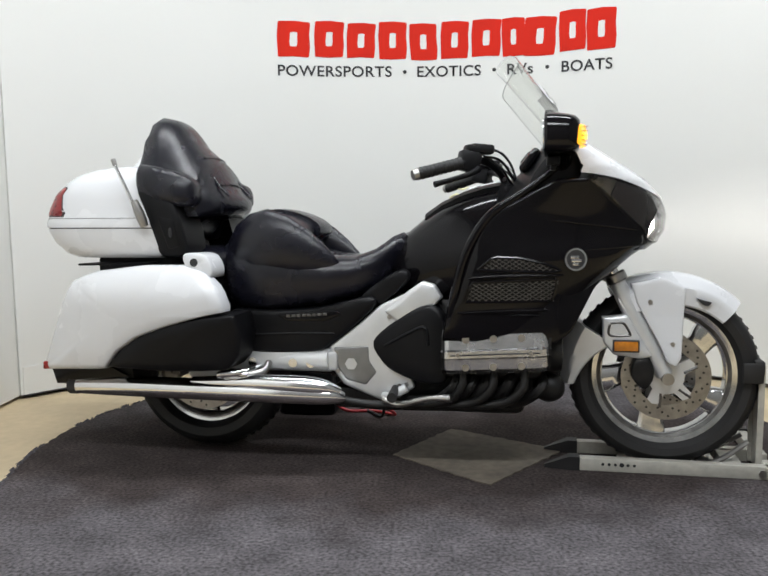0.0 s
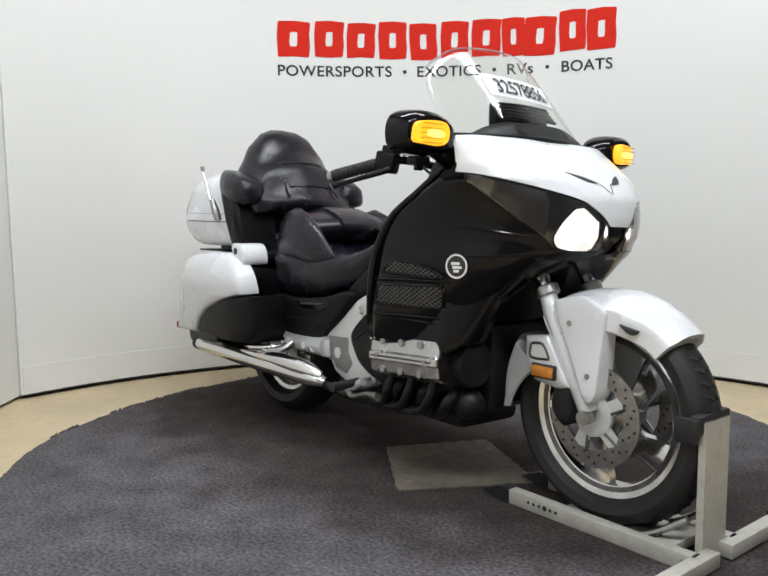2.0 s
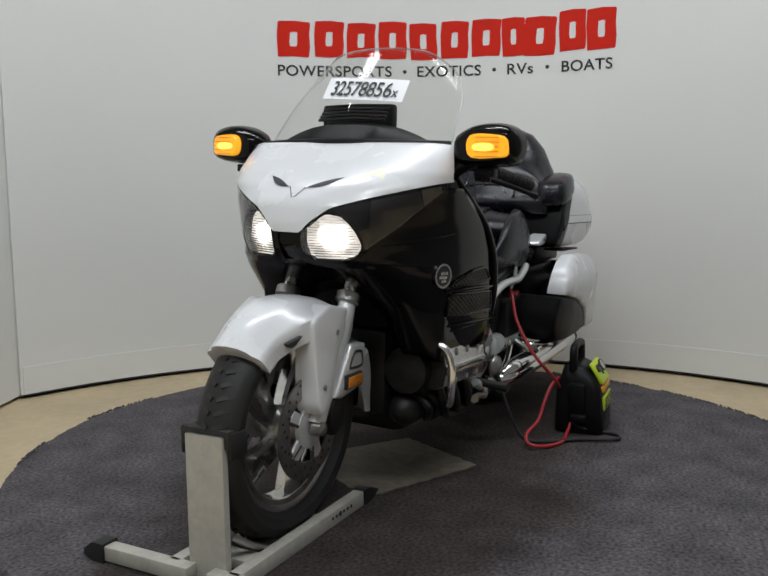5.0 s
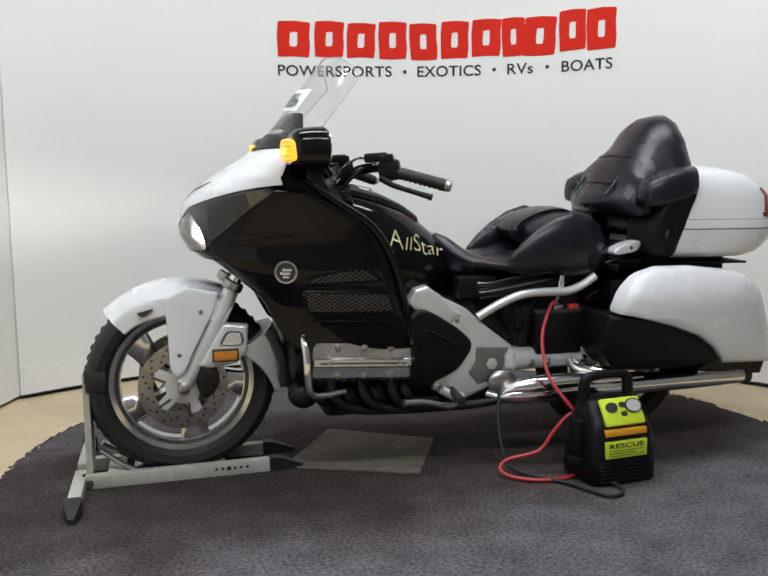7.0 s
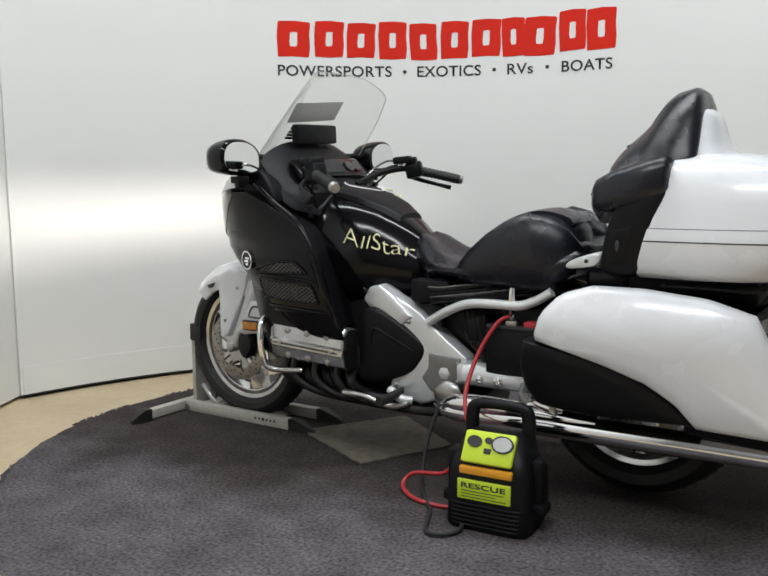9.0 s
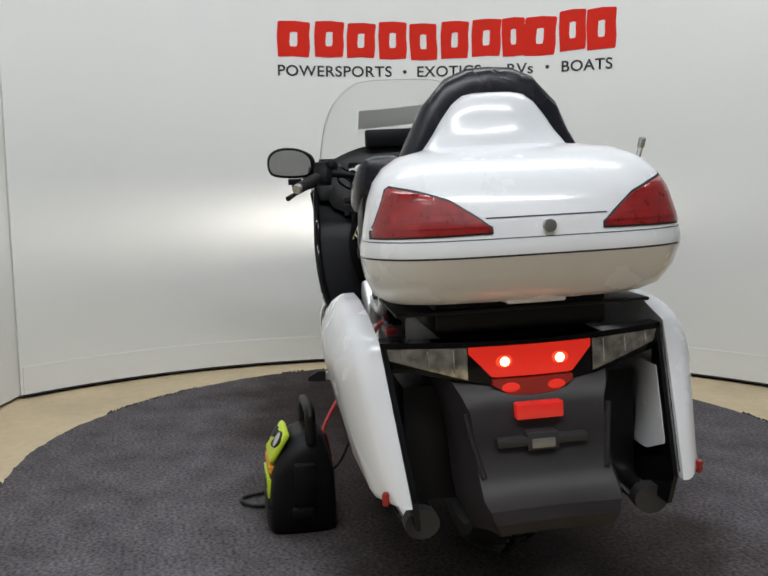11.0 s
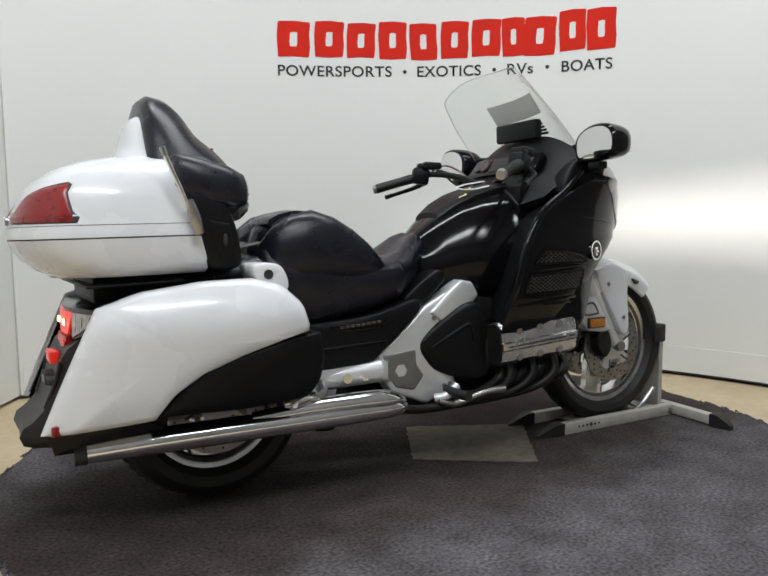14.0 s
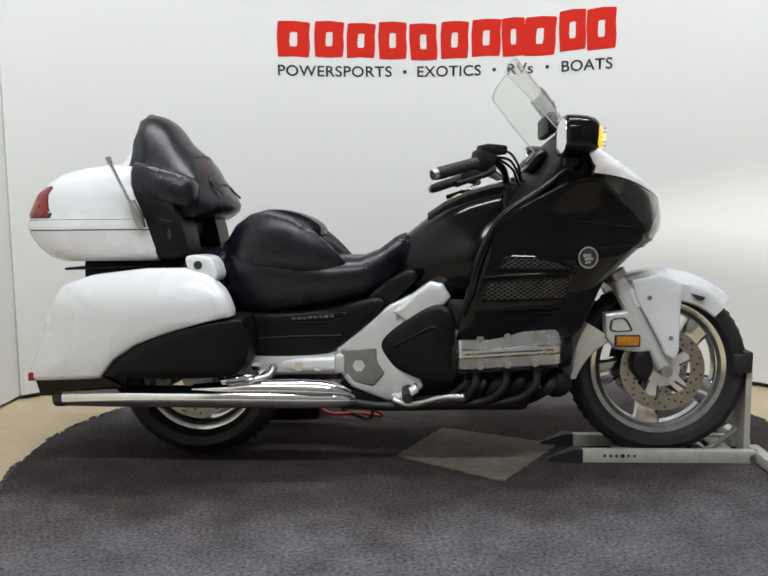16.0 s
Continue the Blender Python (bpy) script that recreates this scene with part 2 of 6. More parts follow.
def tube(path, r, n=12, smooth=8, bm=None, squash=1.0, caps=True):
    """A pipe along a smooth path; r is a number or one for each control point; squash flattens it upright."""
    rr = [r] * len(path) if isinstance(r, (int, float)) else r
    pts = spline([(*p, q) for p, q in zip(path, rr)], max(2, smooth * (len(path) - 1)) if len(path) > 2 else 2, closed=False)
    rings = []
    side = None
    for i, p in enumerate(pts):
        a, b = Vector(pts[max(i - 1, 0)][:3]), Vector(pts[min(i + 1, len(pts) - 1)][:3])
        d = (b - a).normalized()
        if side is None:
            side = d.cross(Vector((0, 0, 1)))
            side = side.normalized() if side.length > 0.1 else Vector((0, 1, 0))
        side = (side - d * side.dot(d)).normalized()
        up = side.cross(d)
        rings.append([tuple(Vector(p[:3]) + p[3] * (math.cos(t) * side + math.sin(t) * squash * up))
                      for t in (2 * math.pi * k / n for k in range(n))])
    return join_rings(rings, caps, caps, bm)


def turned(profile, centre, n=48, bm=None, closed=False, axis="y"):
    """A turned solid: profile [(radius, along)] swept round the axis through centre."""
    rings = []
    for r, a in profile:
        ring = []
        for k in range(n):
            t = 2 * math.pi * k / n
            u, v = r * math.cos(t), r * math.sin(t)
            q = (u, a, v) if axis == "y" else ((a, u, v) if axis == "x" else (u, v, a))
            ring.append((centre[0] + q[0], centre[1] + q[1], centre[2] + q[2]))
        rings.append(ring)
    if closed:
        rings.append(rings[0])
        bm = join_rings(rings, False, False, bm)
        bmesh.ops.remove_doubles(bm, verts=bm.verts[:], dist=1e-6)
        return bm
    return join_rings(rings, True, True, bm)


def ball(bm, c, r, seg=14, ring=9):
    o = bmesh.ops.create_uvsphere(bm, u_segments=seg, v_segments=ring, radius=1)
    rx, ry, rz = (r, r, r) if isinstance(r, (int, float)) else r
    bmesh.ops.transform(bm, matrix=Matrix.Translation(c) @ Matrix.Diagonal((rx, ry, rz, 1)), verts=o["verts"])
    return bm


def empty(name, label, category, group=""):
    e = new(name)
    e.empty_display_size = 0.1
    return tagged(e, label, category, group)


def words(text, size, mat, name, spacing=1.0, bold=0.0, depth=0.0):
    """The text as a mesh in its own x-y plane, left-bottom at 0; capital letters are size high."""
    c = bpy.data.curves.new(name, "FONT")
    c.body, c.size, c.space_character, c.offset, c.extrude = text, size / 0.69, spacing, bold, depth
    o = new(name + "_curve", c)
    me = bpy.data.meshes.new_from_object(o.evaluated_get(bpy.context.evaluated_depsgraph_get()))
    bpy.data.objects.remove(o)
    bpy.data.curves.remove(c)
    me.materials.clear()
    me.materials.append(mat)
    me.name = name
    return me


def fit_words(me, width):
    xs = [v.co.x for v in me.vertices]
    x0, k = min(xs), width / (max(xs) - min(xs))
    for v in me.vertices:
        v.co.x = (v.co.x - x0) * k
    return me


# ---- the setting ----
WX, WY, WR = 0.011, -0.79, 2.503          # the curved wall's axis and radius


def on_wall(deg, z, off=0.0):
    a = radians(deg)
    return (WX + (WR - off) * math.sin(a), WY + (WR - off) * math.cos(a), z)


def curved_strip(name, a0, a1, z0, z1, off0, off1, mat, n=72, label="", cat="wall"):
    """A curved slab between two angles and heights; off: how far its faces stand in from the wall's radius."""
    rings = []
    for i in range(n + 1):
        a = a0 + (a1 - a0) * i / n
        rings.append([on_wall(a, z0, off0), on_wall(a, z1, off0), on_wall(a, z1, off1), on_wall(a, z0, off1)])
    ob = part(name, join_rings(rings), mat, None, label)
    return tagged(ob, label, cat, kind="structure")


TOP = 3.49
curved_strip("wall_north", -51.4, 62, 0.006, TOP, 0.0, -0.12, WALLPAINT, label="curved white painted studio wall")
curved_strip("baseboard", -51.1, 62, 0.008, 0.145, 0.005, 0.001, WALLPAINT, label="low white baseboard along the curved wall", cat="baseboard")
curved_strip("trim", -51.1, 62, 0.001, 0.0075, 0.006, -0.1, INK, label="dark gap under the white wall", cat="trim")
# east and south are unseen, added dark so that the black fairing reflects little
for nm, b in (("wall_west", (-2.13, -1.958, -3.9, 0.843)), ("wall_east", (2.20, 2.34, -3.9, 0.42)), ("wall_south", (-2.13, 2.53, -4.02, -3.905))):
    bm = bmesh.new()
    box(bm, b[0], b[1], b[2], b[3], 0.004, TOP, 0)
    tagged(part(nm, bm, WALLPAINT if nm == "wall_west" else DARKWALL), "plain painted wall", "wall", kind="structure")
bm = bmesh.new()
box(bm, -2.15, 2.55, -4.05, 1.95, TOP + 0.004, TOP + 0.1, 0)
tagged(part("ceiling", bm, CEILING), "plain grey ceiling", "ceiling", kind="structure")
bm = bmesh.new()
box(bm, -2.4, 2.7, -4.1, 2.05, -0.12, -0.014, 0)
tagged(part("floor", bm, TANFLOOR), "smooth tan painted floor", "floor", kind="structure")

for lx, ly, lsx, lsy in LAMPS:
    fx = empty("ceiling_light", "long white fluorescent ceiling light", "ceiling light", "ceiling lights")
    fx.location = (lx, ly, LAMP_Z)
    bm = bmesh.new()
    box(bm, -lsx / 2, lsx / 2, -lsy / 2, lsy / 2, 0.02, 0.09, 0.006)
    part("housing", bm, CEILING, fx)
    for k in (-0.25, 0.25):
        bm = bmesh.new()
        if lsx < lsy:
            tube([(lsx * k, -lsy / 2 + 0.05, 0.0), (lsx * k, lsy / 2 - 0.05, 0.0)], 0.014, bm=bm)
        else:
            tube([(-lsx / 2 + 0.05, lsy * k, 0.0), (lsx / 2 - 0.05, lsy * k, 0.0)], 0.014, bm=bm)
        part("tube", bm, LAMPGLOW, fx)

# the painted sign: a red band of broken blocks, and a line of words below
sign = empty("wall_sign", "red block logo painted on the white wall", "sign")
BLOCKS = [(-18.65, -14.35, 1.738, 1.936, 0), (-13.84, -9.94, 1.744, 1.942, 0), (-9.64, -5.85, 1.739, 1.934, 0), (-5.49, -1.75, 1.734, 1.942, 0),
          (-1.45, 2.19, 1.727, 1.93, 0), (2.6, 6.28, 1.73, 1.938, 0), (6.59, 10.43, 1.735, 1.942, 0), (10.48, 13.49, 1.729, 1.939, 0.05),
          (13.29, 17.38, 1.728, 1.938, -0.03), (17.69, 21.07, 1.737, 1.955, 0.08), (21.07, 24.75, 1.732, 1.952, 0.04)]
for i, (a0, a1, z0, z1, sl) in enumerate(BLOCKS):
    rnd = random.Random(i)
    w, h = a1 - a0, z1 - z0
    outer = [(0.04, 0.0), (0.5, rnd.uniform(-0.03, 0.03)), (0.97, 0.0), (1.0, 0.3), (0.97, 0.62), (1.0, 0.96), (0.55, 1.0), (0.03, 0.98), (0.0, 0.6), (0.02, 0.3)]
    inner = [(0.40, 0.30), (0.5, 0.29), (0.60, 0.30), (0.62, 0.42), (0.61, 0.55), (0.62, 0.68), (0.52, 0.70), (0.40, 0.68), (0.39, 0.55), (0.38, 0.42)]
    tip = rnd.uniform(-0.06, 0.06)
    rings = []
    for pts, off in ((outer, 0.001), (outer, 0.003), (inner, 0.003), (inner, 0.001)):
        rings.append([on_wall(a0 + w * (x + tip * (y - 0.5)), z0 + h * y + sl * 0.1 * x, off) for x, y in polyline(pts, 60)])
    part("block", join_rings(rings, False, False), RED, sign)
for text, a0, a1, zb, ht in (("POWERSPORTS", -18.6, -3.76, 1.6356, 0.0576), ("EXOTICS", -0.42, 7.87, 1.6331, 0.0574), ("RVs", 11.24, 14.52, 1.6313, 0.0572), ("BOATS", 18.1, 24.34, 1.6294, 0.057)):
    me = fit_words(words(text, ht, INK, "lettering", 1.05, 0.0012), radians(a1 - a0) * WR)
    for v in me.vertices:
        v.co = on_wall(a0 + math.degrees(v.co.x / WR), zb + v.co.y, 0.003)
    tagged(new("lettering", me), "black painted words").parent = sign
for a in (-2.06, 9.56, 16.31):
    bm = bmesh.new()
    bmesh.ops.create_circle(bm, cap_ends=True, segments=16, radius=0.011)
    ob = part("dot", bm, INK, sign)
    ob.matrix_local = Matrix.Translation(on_wall(a, 1.661, 0.003)) @ pose(0, 0, 0, 90, 0, -a)

# ---- the turntable ----
carpet_rnd = random.Random(4)
bm = bmesh.new()
N = 420
edge = []
for k in range(N):
    a = 2 * math.pi * k / N
    wob = 1.487 + 0.010 * math.sin(3 * a + 1) + 0.008 * math.sin(7 * a) + 0.006 * noise.noise((9 * math.cos(a), 9 * math.sin(a), 0)) + carpet_rnd.uniform(-0.004, 0.004)
    edge.append((wob, a))
rings = []
for frac, z in ((1.0, -0.012), (1.002, -0.004), (0.994, 0.0), (0.9, 0.0), (0.6, 0.0), (0.3, 0.0)):
    rings.append([(w * frac * math.cos(a), w * frac * math.sin(a), z) for w, a in edge])
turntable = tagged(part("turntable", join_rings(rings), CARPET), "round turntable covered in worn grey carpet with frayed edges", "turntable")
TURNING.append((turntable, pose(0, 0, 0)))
# frayed tufts along the edge
verts, faces = [], []
for k in range(2200):
    a = carpet_rnd.uniform(0, 2 * math.pi)
    if noise.noise((4 * math.cos(a), 4 * math.sin(a), 3)) < -0.12:
        continue
    r = 1.485 + 0.010 * math.sin(3 * a + 1) + 0.008 * math.sin(7 * a) + carpet_rnd.uniform(-0.006, 0.010)
    ln, w, b = carpet_rnd.uniform(0.006, 0.020), carpet_rnd.uniform(0.002, 0.005), a + carpet_rnd.uniform(-0.9, 0.9)
    x, y, i = r * math.cos(a), r * math.sin(a), len(verts)
    dx, dy = math.cos(b), math.sin(b)
    z = carpet_rnd.uniform(-0.004, 0.002)
    verts += [(x - dy * w, y + dx * w, z - 0.006), (x + dy * w, y - dx * w, z - 0.006), (x + dx * ln, y + dy * ln, z - 0.005), (x, y, z + 0.006)]
    faces += [(i, i + 1, i + 3), (i + 1, i + 2, i + 3), (i + 2, i, i + 3), (i, i + 2, i + 1)]
me = bpy.data.meshes.new("frayed_edge")
me.from_pydata(verts, [], faces)
me.materials.append(PILE)
fray = tagged(new("frayed_edge", me), kind="stuff")
fray.parent = turntable

# ---- the motorcycle ----
bike = empty("motorcycle", "black and white touring motorcycle held upright in a wheel chock", "motorcycle")
TURNING.append((bike, LEAN))
FRONT, REAR = (1.072, 0.0, 0.330), (-0.605, 0.0, 0.311)


def table(z, rows):
    """Linear look-up: rows of (z, a, b, ...)."""
    zs = [r[0] for r in rows]
    return [float(np.interp(z, zs, [r[k] for r in rows])) for k in range(1, len(rows[0]))]


def make_wheel(c, r_out, r_rim, half, spokes, kind):
    w = empty(kind, "chrome cast wheel with black tyre", "wheel")
    del w["label"], w["category"]
    w.parent = bike
    h = half
    d = r_out - r_rim
    prof = [(r_rim + 0.004, -h * 0.62), (r_rim + d * 0.25, -h * 0.92), (r_rim + d * 0.55, -h), (r_rim + d * 0.78, -h * 0.86),
            (r_rim + d * 0.92, -h * 0.58), (r_out, -h * 0.2), (r_out, h * 0.2), (r_rim + d * 0.92, h * 0.58), (r_rim + d * 0.78, h * 0.86),
            (r_rim + d * 0.55, h), (r_rim + d * 0.25, h * 0.92), (r_rim + 0.004, h * 0.62)]
    tyre = part("tyre", turned(prof, c, 64, closed=True), RUBBER, w)
    bm = bmesh.new()
    for k in range(56):                                  # tread grooves, as raised dark bars
        t = 2 * math.pi * k / 56
        for s in (-1, 1):
            m = Matrix.Translation(c) @ Matrix.Rotation(t, 4, "Y") @ Matrix.Translation((0, s * h * 0.36, r_out - 0.007)) @ Matrix.Rotation(s * 0.5, 4, "Z")
            q = bmesh.ops.create_cube(bm, size=1)
            bmesh.ops.transform(bm, matrix=m @ Matrix.Rotation(s * -0.36, 4, "X") @ Matrix.Diagonal((0.012, h * 0.62, 0.010, 1)), verts=q["verts"])
    part("tread", bm, RUBBER, w)
    prof = [(r_rim + 0.008, -h * 0.66), (r_rim + 0.010, -h * 0.60), (r_rim - 0.012, -h * 0.52), (r_rim - 0.030, -h * 0.42), (r_rim - 0.034, 0),
            (r_rim - 0.030, h * 0.42), (r_rim - 0.012, h * 0.52), (r_rim + 0.010, h * 0.60), (r_rim + 0.008, h * 0.66), (r_rim - 0.004, h * 0.4), (r_rim - 0.006, 0), (r_rim - 0.004, -h * 0.4)]
    part("rim", turned(prof, c, 64, closed=True), RIMCHROME, w)
    for s in (-1, 1):
        part("rim_groove", turned([(r_rim - 0.026, s * h * 0.455), (r_rim - 0.024, s * h * 0.475), (r_rim - 0.013, s * h * 0.535), (r_rim - 0.012, s * h * 0.50)], c, 64, closed=True), DARKSTEEL, w)
    part("hub", turned([(0.030, -0.075), (0.042, -0.07), (0.050, -0.04), (0.062, -0.03), (0.062, 0.03), (0.050, 0.04), (0.042, 0.07), (0.030, 0.075)], c, 32), STEEL, w)
    for k in range(spokes):
        bm = bmesh.new()
        a = 2 * math.pi * k / spokes + 0.35
        rings = []
        for i in range(7):
            f = i / 6
            r = 0.05 + (r_rim - 0.030 - 0.05) * f
            aa = a + 0.42 * math.sin(f * math.pi / 2)
            wd, th = 0.030 + 0.020 * f ** 1.5, 0.020 + 0.006 * f
            ca, sa = math.cos(aa), math.sin(aa)
            ring = []
            for u, v in ((-1, -0.6), (-0.7, -1), (0.7, -1), (1, -0.6), (1, 0.6), (0.7, 1), (-0.7, 1), (-1, 0.6)):
                ring.append((c[0] + r * ca - u * wd * sa, c[1] + v * th, c[2] + r * sa + u * wd * ca))
            rings.append(ring)
        part("spoke", join_rings(rings, bm=bm), RIMCHROME, w)
    return w


front_wheel = make_wheel(FRONT, 0.319, 0.238, 0.066, 5, "front_wheel")
rear_wheel = make_wheel(REAR, 0.311, 0.212, 0.090, 5, "rear_wheel")


def rotor(c, y, r0, r1, wheel):
    bm = turned([(r0, y - 0.0025), (r1, y - 0.0025), (r1, y + 0.0025), (r0, y + 0.0025)], c, 56, closed=True)
    rot = part("brake_rotor", bm, ROTOR, wheel)
    bm = bmesh.new()
    for k in range(42):
        t = 2 * math.pi * k / 42
        r = r0 + (r1 - r0) * (0.25, 0.5, 0.75)[k % 3]
        s = bmesh.ops.create_cone(bm, cap_ends=True, segments=8, radius1=0.0042, radius2=0.0042, depth=0.0066)
        bmesh.ops.transform(bm, matrix=Matrix.Translation((c[0] + r * math.cos(t), c[1] + y, c[2] + r * math.sin(t))) @ Matrix.Rotation(math.pi / 2, 4, "X"), verts=s["verts"])
    tagged(part("drilled_hole", bm, INK, rot), kind="stuff")
    for k in range(6):
        t = 2 * math.pi * k / 6 + 0.2
        part("carrier_arm", tube([(c[0] + 0.045 * math.cos(t), c[1] + y, c[2] + 0.045 * math.sin(t)), (c[0] + (r0 + 0.01) * math.cos(t + 0.15), c[1] + y, c[2] + (r0 + 0.01) * math.sin(t + 0.15))], 0.006, n=8), DARKSTEEL, rot)
    part("carrier", turned([(0.04, y - 0.008), (0.060, y - 0.006), (0.060, y + 0.006), (0.04, y + 0.008)], c, 32), SILVER, rot)
    for k in range(5):                                   # cast carrier webs between open windows
        t = 2 * math.pi * k / 5 + 0.5
        web = [(c[0] + r * math.cos(t + d), c[2] + r * math.sin(t + d)) for r, d in ((0.052, -0.42), (0.098, -0.20), (0.104, 0.0), (0.098, 0.20), (0.052, 0.42))]
        part("carrier_web", join_rings([[(px, c[1] + y + dy, pz) for px, pz in web] for dy in (-0.004, 0.004)]), SILVER, rot)


for s in (-1, 1):
    rotor(FRONT, s * 0.088, 0.098, 0.148, front_wheel)
rotor(REAR, -0.10, 0.10, 0.158, rear_wheel)


# front fender: two arched shells and a flange in front of each fork leg
def arch(c, a0, a1, r_top, half_of, drop_of, n=26, thick=0.006):
    rings = []
    for i in range(n + 1):
        f = i / n
        a = radians(a0 + (a1 - a0) * f)
        hw, dr = half_of(f), drop_of(f)
        sect = [(-1.0, -dr), (-1.0, -dr * 0.6), (-0.985, -0.034), (-0.90, -0.024), (-0.72, -0.016), (-0.60, 0.0), (-0.35, 0.010), (0, 0.013),
                (0.35, 0.010), (0.60, 0.0), (0.72, -0.016), (0.90, -0.024), (0.985, -0.034), (1.0, -dr * 0.6), (1.0, -dr)]
        sect = sect + [(u * (1 - thick / hw), v - thick) for u, v in reversed(sect)]
        ring = []
        for u, v in sect:
            r = r_top + v
            ring.append((c[0] + r * math.cos(a), u * hw, c[2] + r * math.sin(a)))
        rings.append(ring)
    return join_rings(rings)


fender = part("front_fender", arch(FRONT, 46, 122, 0.345, lambda f: 0.088 + 0.040 * min(1.0, max(0.0, (f - 0.12) / 0.4)), lambda f: 0.082 + 0.018 * f), WHITE, bike, "white painted front fender")
part("fender_tail", arch(FRONT, 148, 186, 0.352, lambda f: 0.122 - 0.02 * f, lambda f: 0.14 - 0.10 * f), SILVER, bike, "silver rear section of the front fender")
for s in (-1, 1):
    prof = [(0.95, 0.650), (1.05, 0.672), (1.125, 0.635), (1.118, 0.54), (1.112, 0.40), (1.095, 0.375), (1.070, 0.385), (1.035, 0.46), (0.965, 0.59)]
    fl = part("fender_flange", pillow(prof, lambda x, z: 0.135 + 0.09 * max(0, 0.54 - z), 0.070, 0.006, 48, s, True), WHITE, fender)
    for bx, bz in ((1.010, 0.590), (1.083, 0.450)):
        part("bolt", turned([(0.0075, -0.003), (0.0075, 0.002), (0.004, 0.004)], (bx, s * (0.137 + 0.09 * max(0, 0.54 - bz)), bz), 10), STEEL, fl)
    vent = pillow([(1.160, 0.602), (1.212, 0.588), (1.198, 0.575), (1.183, 0.580)], lambda x, z: 0.1195 - 0.25 * (x - 1.17), 0.09, 0.001, 24, s, True)
    part("vent_slot", vent, INK, fender)
    fk = part("fork_leg", tube([(0.900, s * 0.104, 0.668), (0.940, s * 0.104, 0.578), (1.066, s * 0.104, 0.340)], [0.024, 0.029, 0.028], 16), SILVER, bike, "silver fork leg")
    part("fork_tube", tube([(0.80, s * 0.104, 0.86), (0.905, s * 0.104, 0.66)], 0.021, 14), CHROME, fk)
    part("fork_collar", turned([(0.03, -0.016), (0.036, -0.012), (0.036, 0.012), (0.03, 0.016)], (0, 0, 0), 20, axis="z"), STEEL, fk).matrix_local = Matrix.Translation((0.901, s * 0.104, 0.669)) @ Matrix.Rotation(-0.48, 4, "Y")
    prof = [(0.855, 0.535), (0.935, 0.545), (1.02, 0.405), (0.985, 0.395), (0.895, 0.408), (0.860, 0.45)]
    cov = part("fork_cover", pillow(prof, lambda x, z: 0.142, 0.10, 0.010, 48, s, True), SILVER, fk)
    part("slot_edge", tube([(0.882, s * 0.1415, 0.516), (0.922, s * 0.1415, 0.518), (0.946, s * 0.1415, 0.482), (0.940, s * 0.1415, 0.476), (0.880, s * 0.1415, 0.476), (0.880, s * 0.1415, 0.512)], 0.0045, 6), DARKSTEEL, cov)
    bm = bmesh.new()
    box(bm, 0.895, 0.972, s * 0.139, s * 0.157, 0.424, 0.456, 0.003)
    part("side_reflector", bm, AMBER, cov, "amber side reflector")
    bm = bmesh.new()
    box(bm, 0.890, 0.977, s * 0.134, s * 0.153, 0.419, 0.461, 0.003)
    part("reflector_frame", bm, INK, cov)
    bm = pillow([(0.955, 0.335), (0.965, 0.395), (1.01, 0.405), (1.03, 0.34), (1.0, 0.29)], lambda x, z: 0.135, 0.07, 0.02, 32, s)
    part("brake_caliper", bm, ENGINE, fk)
    part("axle_nut", turned([(0.020, -0.02), (0.020, 0.010), (0.013, 0.015)], (1.072, s * 0.124, 0.330), 20), STEEL, fk)

# ---- fairing: each height has a nose, a rear edge and a half width ----
FAIR = [(0.46, 0.745, 0.335, 0.320), (0.50, 0.79, 0.34, 0.334), (0.58, 0.845, 0.355, 0.352), (0.66, 0.90, 0.375, 0.362), (0.74, 0.965, 0.40, 0.366), (0.79, 1.035, 0.42, 0.364),
        (0.83, 1.062, 0.44, 0.362), (0.88, 1.064, 0.485, 0.362), (0.94, 1.045, 0.60, 0.364), (0.99, 0.998, 0.70, 0.367), (1.03, 0.938, 0.73, 0.367),
        (1.07, 0.872, 0.72, 0.362), (1.118, 0.795, 0.69, 0.352)]


def fair_power(z):
    """How boxy the outline is: round at the nose, squarer along the lower sides."""
    k = min(1.0, max(0.0, (0.80 - z) / 0.06))
    return 2.3 + 0.9 * k, 0.44 - 0.08 * k


def fair_x(y, z, off=0.0):
    xn, xr, w = table(z, FAIR)
    u = min(abs(y) / w, 0.999)
    p, q = fair_power(z)
    return xr + (xn - xr) * (1 - u ** p) ** q + off


def fair_side(z, f, off=0.0):
    """A point on the outline at height z, f = 0 at the nose to 1 at the rear edge (left half)."""
    xn, xr, w = table(z, FAIR)
    a = f * math.pi / 2
    y = w * math.sin(a) ** 0.9
    p, q = fair_power(z)
    return (xr + (xn - xr) * max(0.0, 1 - (y / w) ** p) ** q if f < 1 else xr, y + off, z)


def fair_y(x, z, off=0.0):
    """Half width of the fairing at x, z."""
    xn, xr, w = table(z, FAIR)
    p, q = fair_power(z)
    k = min(1.0, max(0.0, (x - xr) / (xn - xr)))
    return w * max(0.0, 1 - k ** (1 / q)) ** (1 / p) + off


def cowl_lo(y):
    return float(np.interp(abs(y), [0, 0.045, 0.07, 0.12, 0.20, 0.30, 0.363], [0.862, 0.862, 0.893, 0.930, 0.957, 0.987, 1.008]))


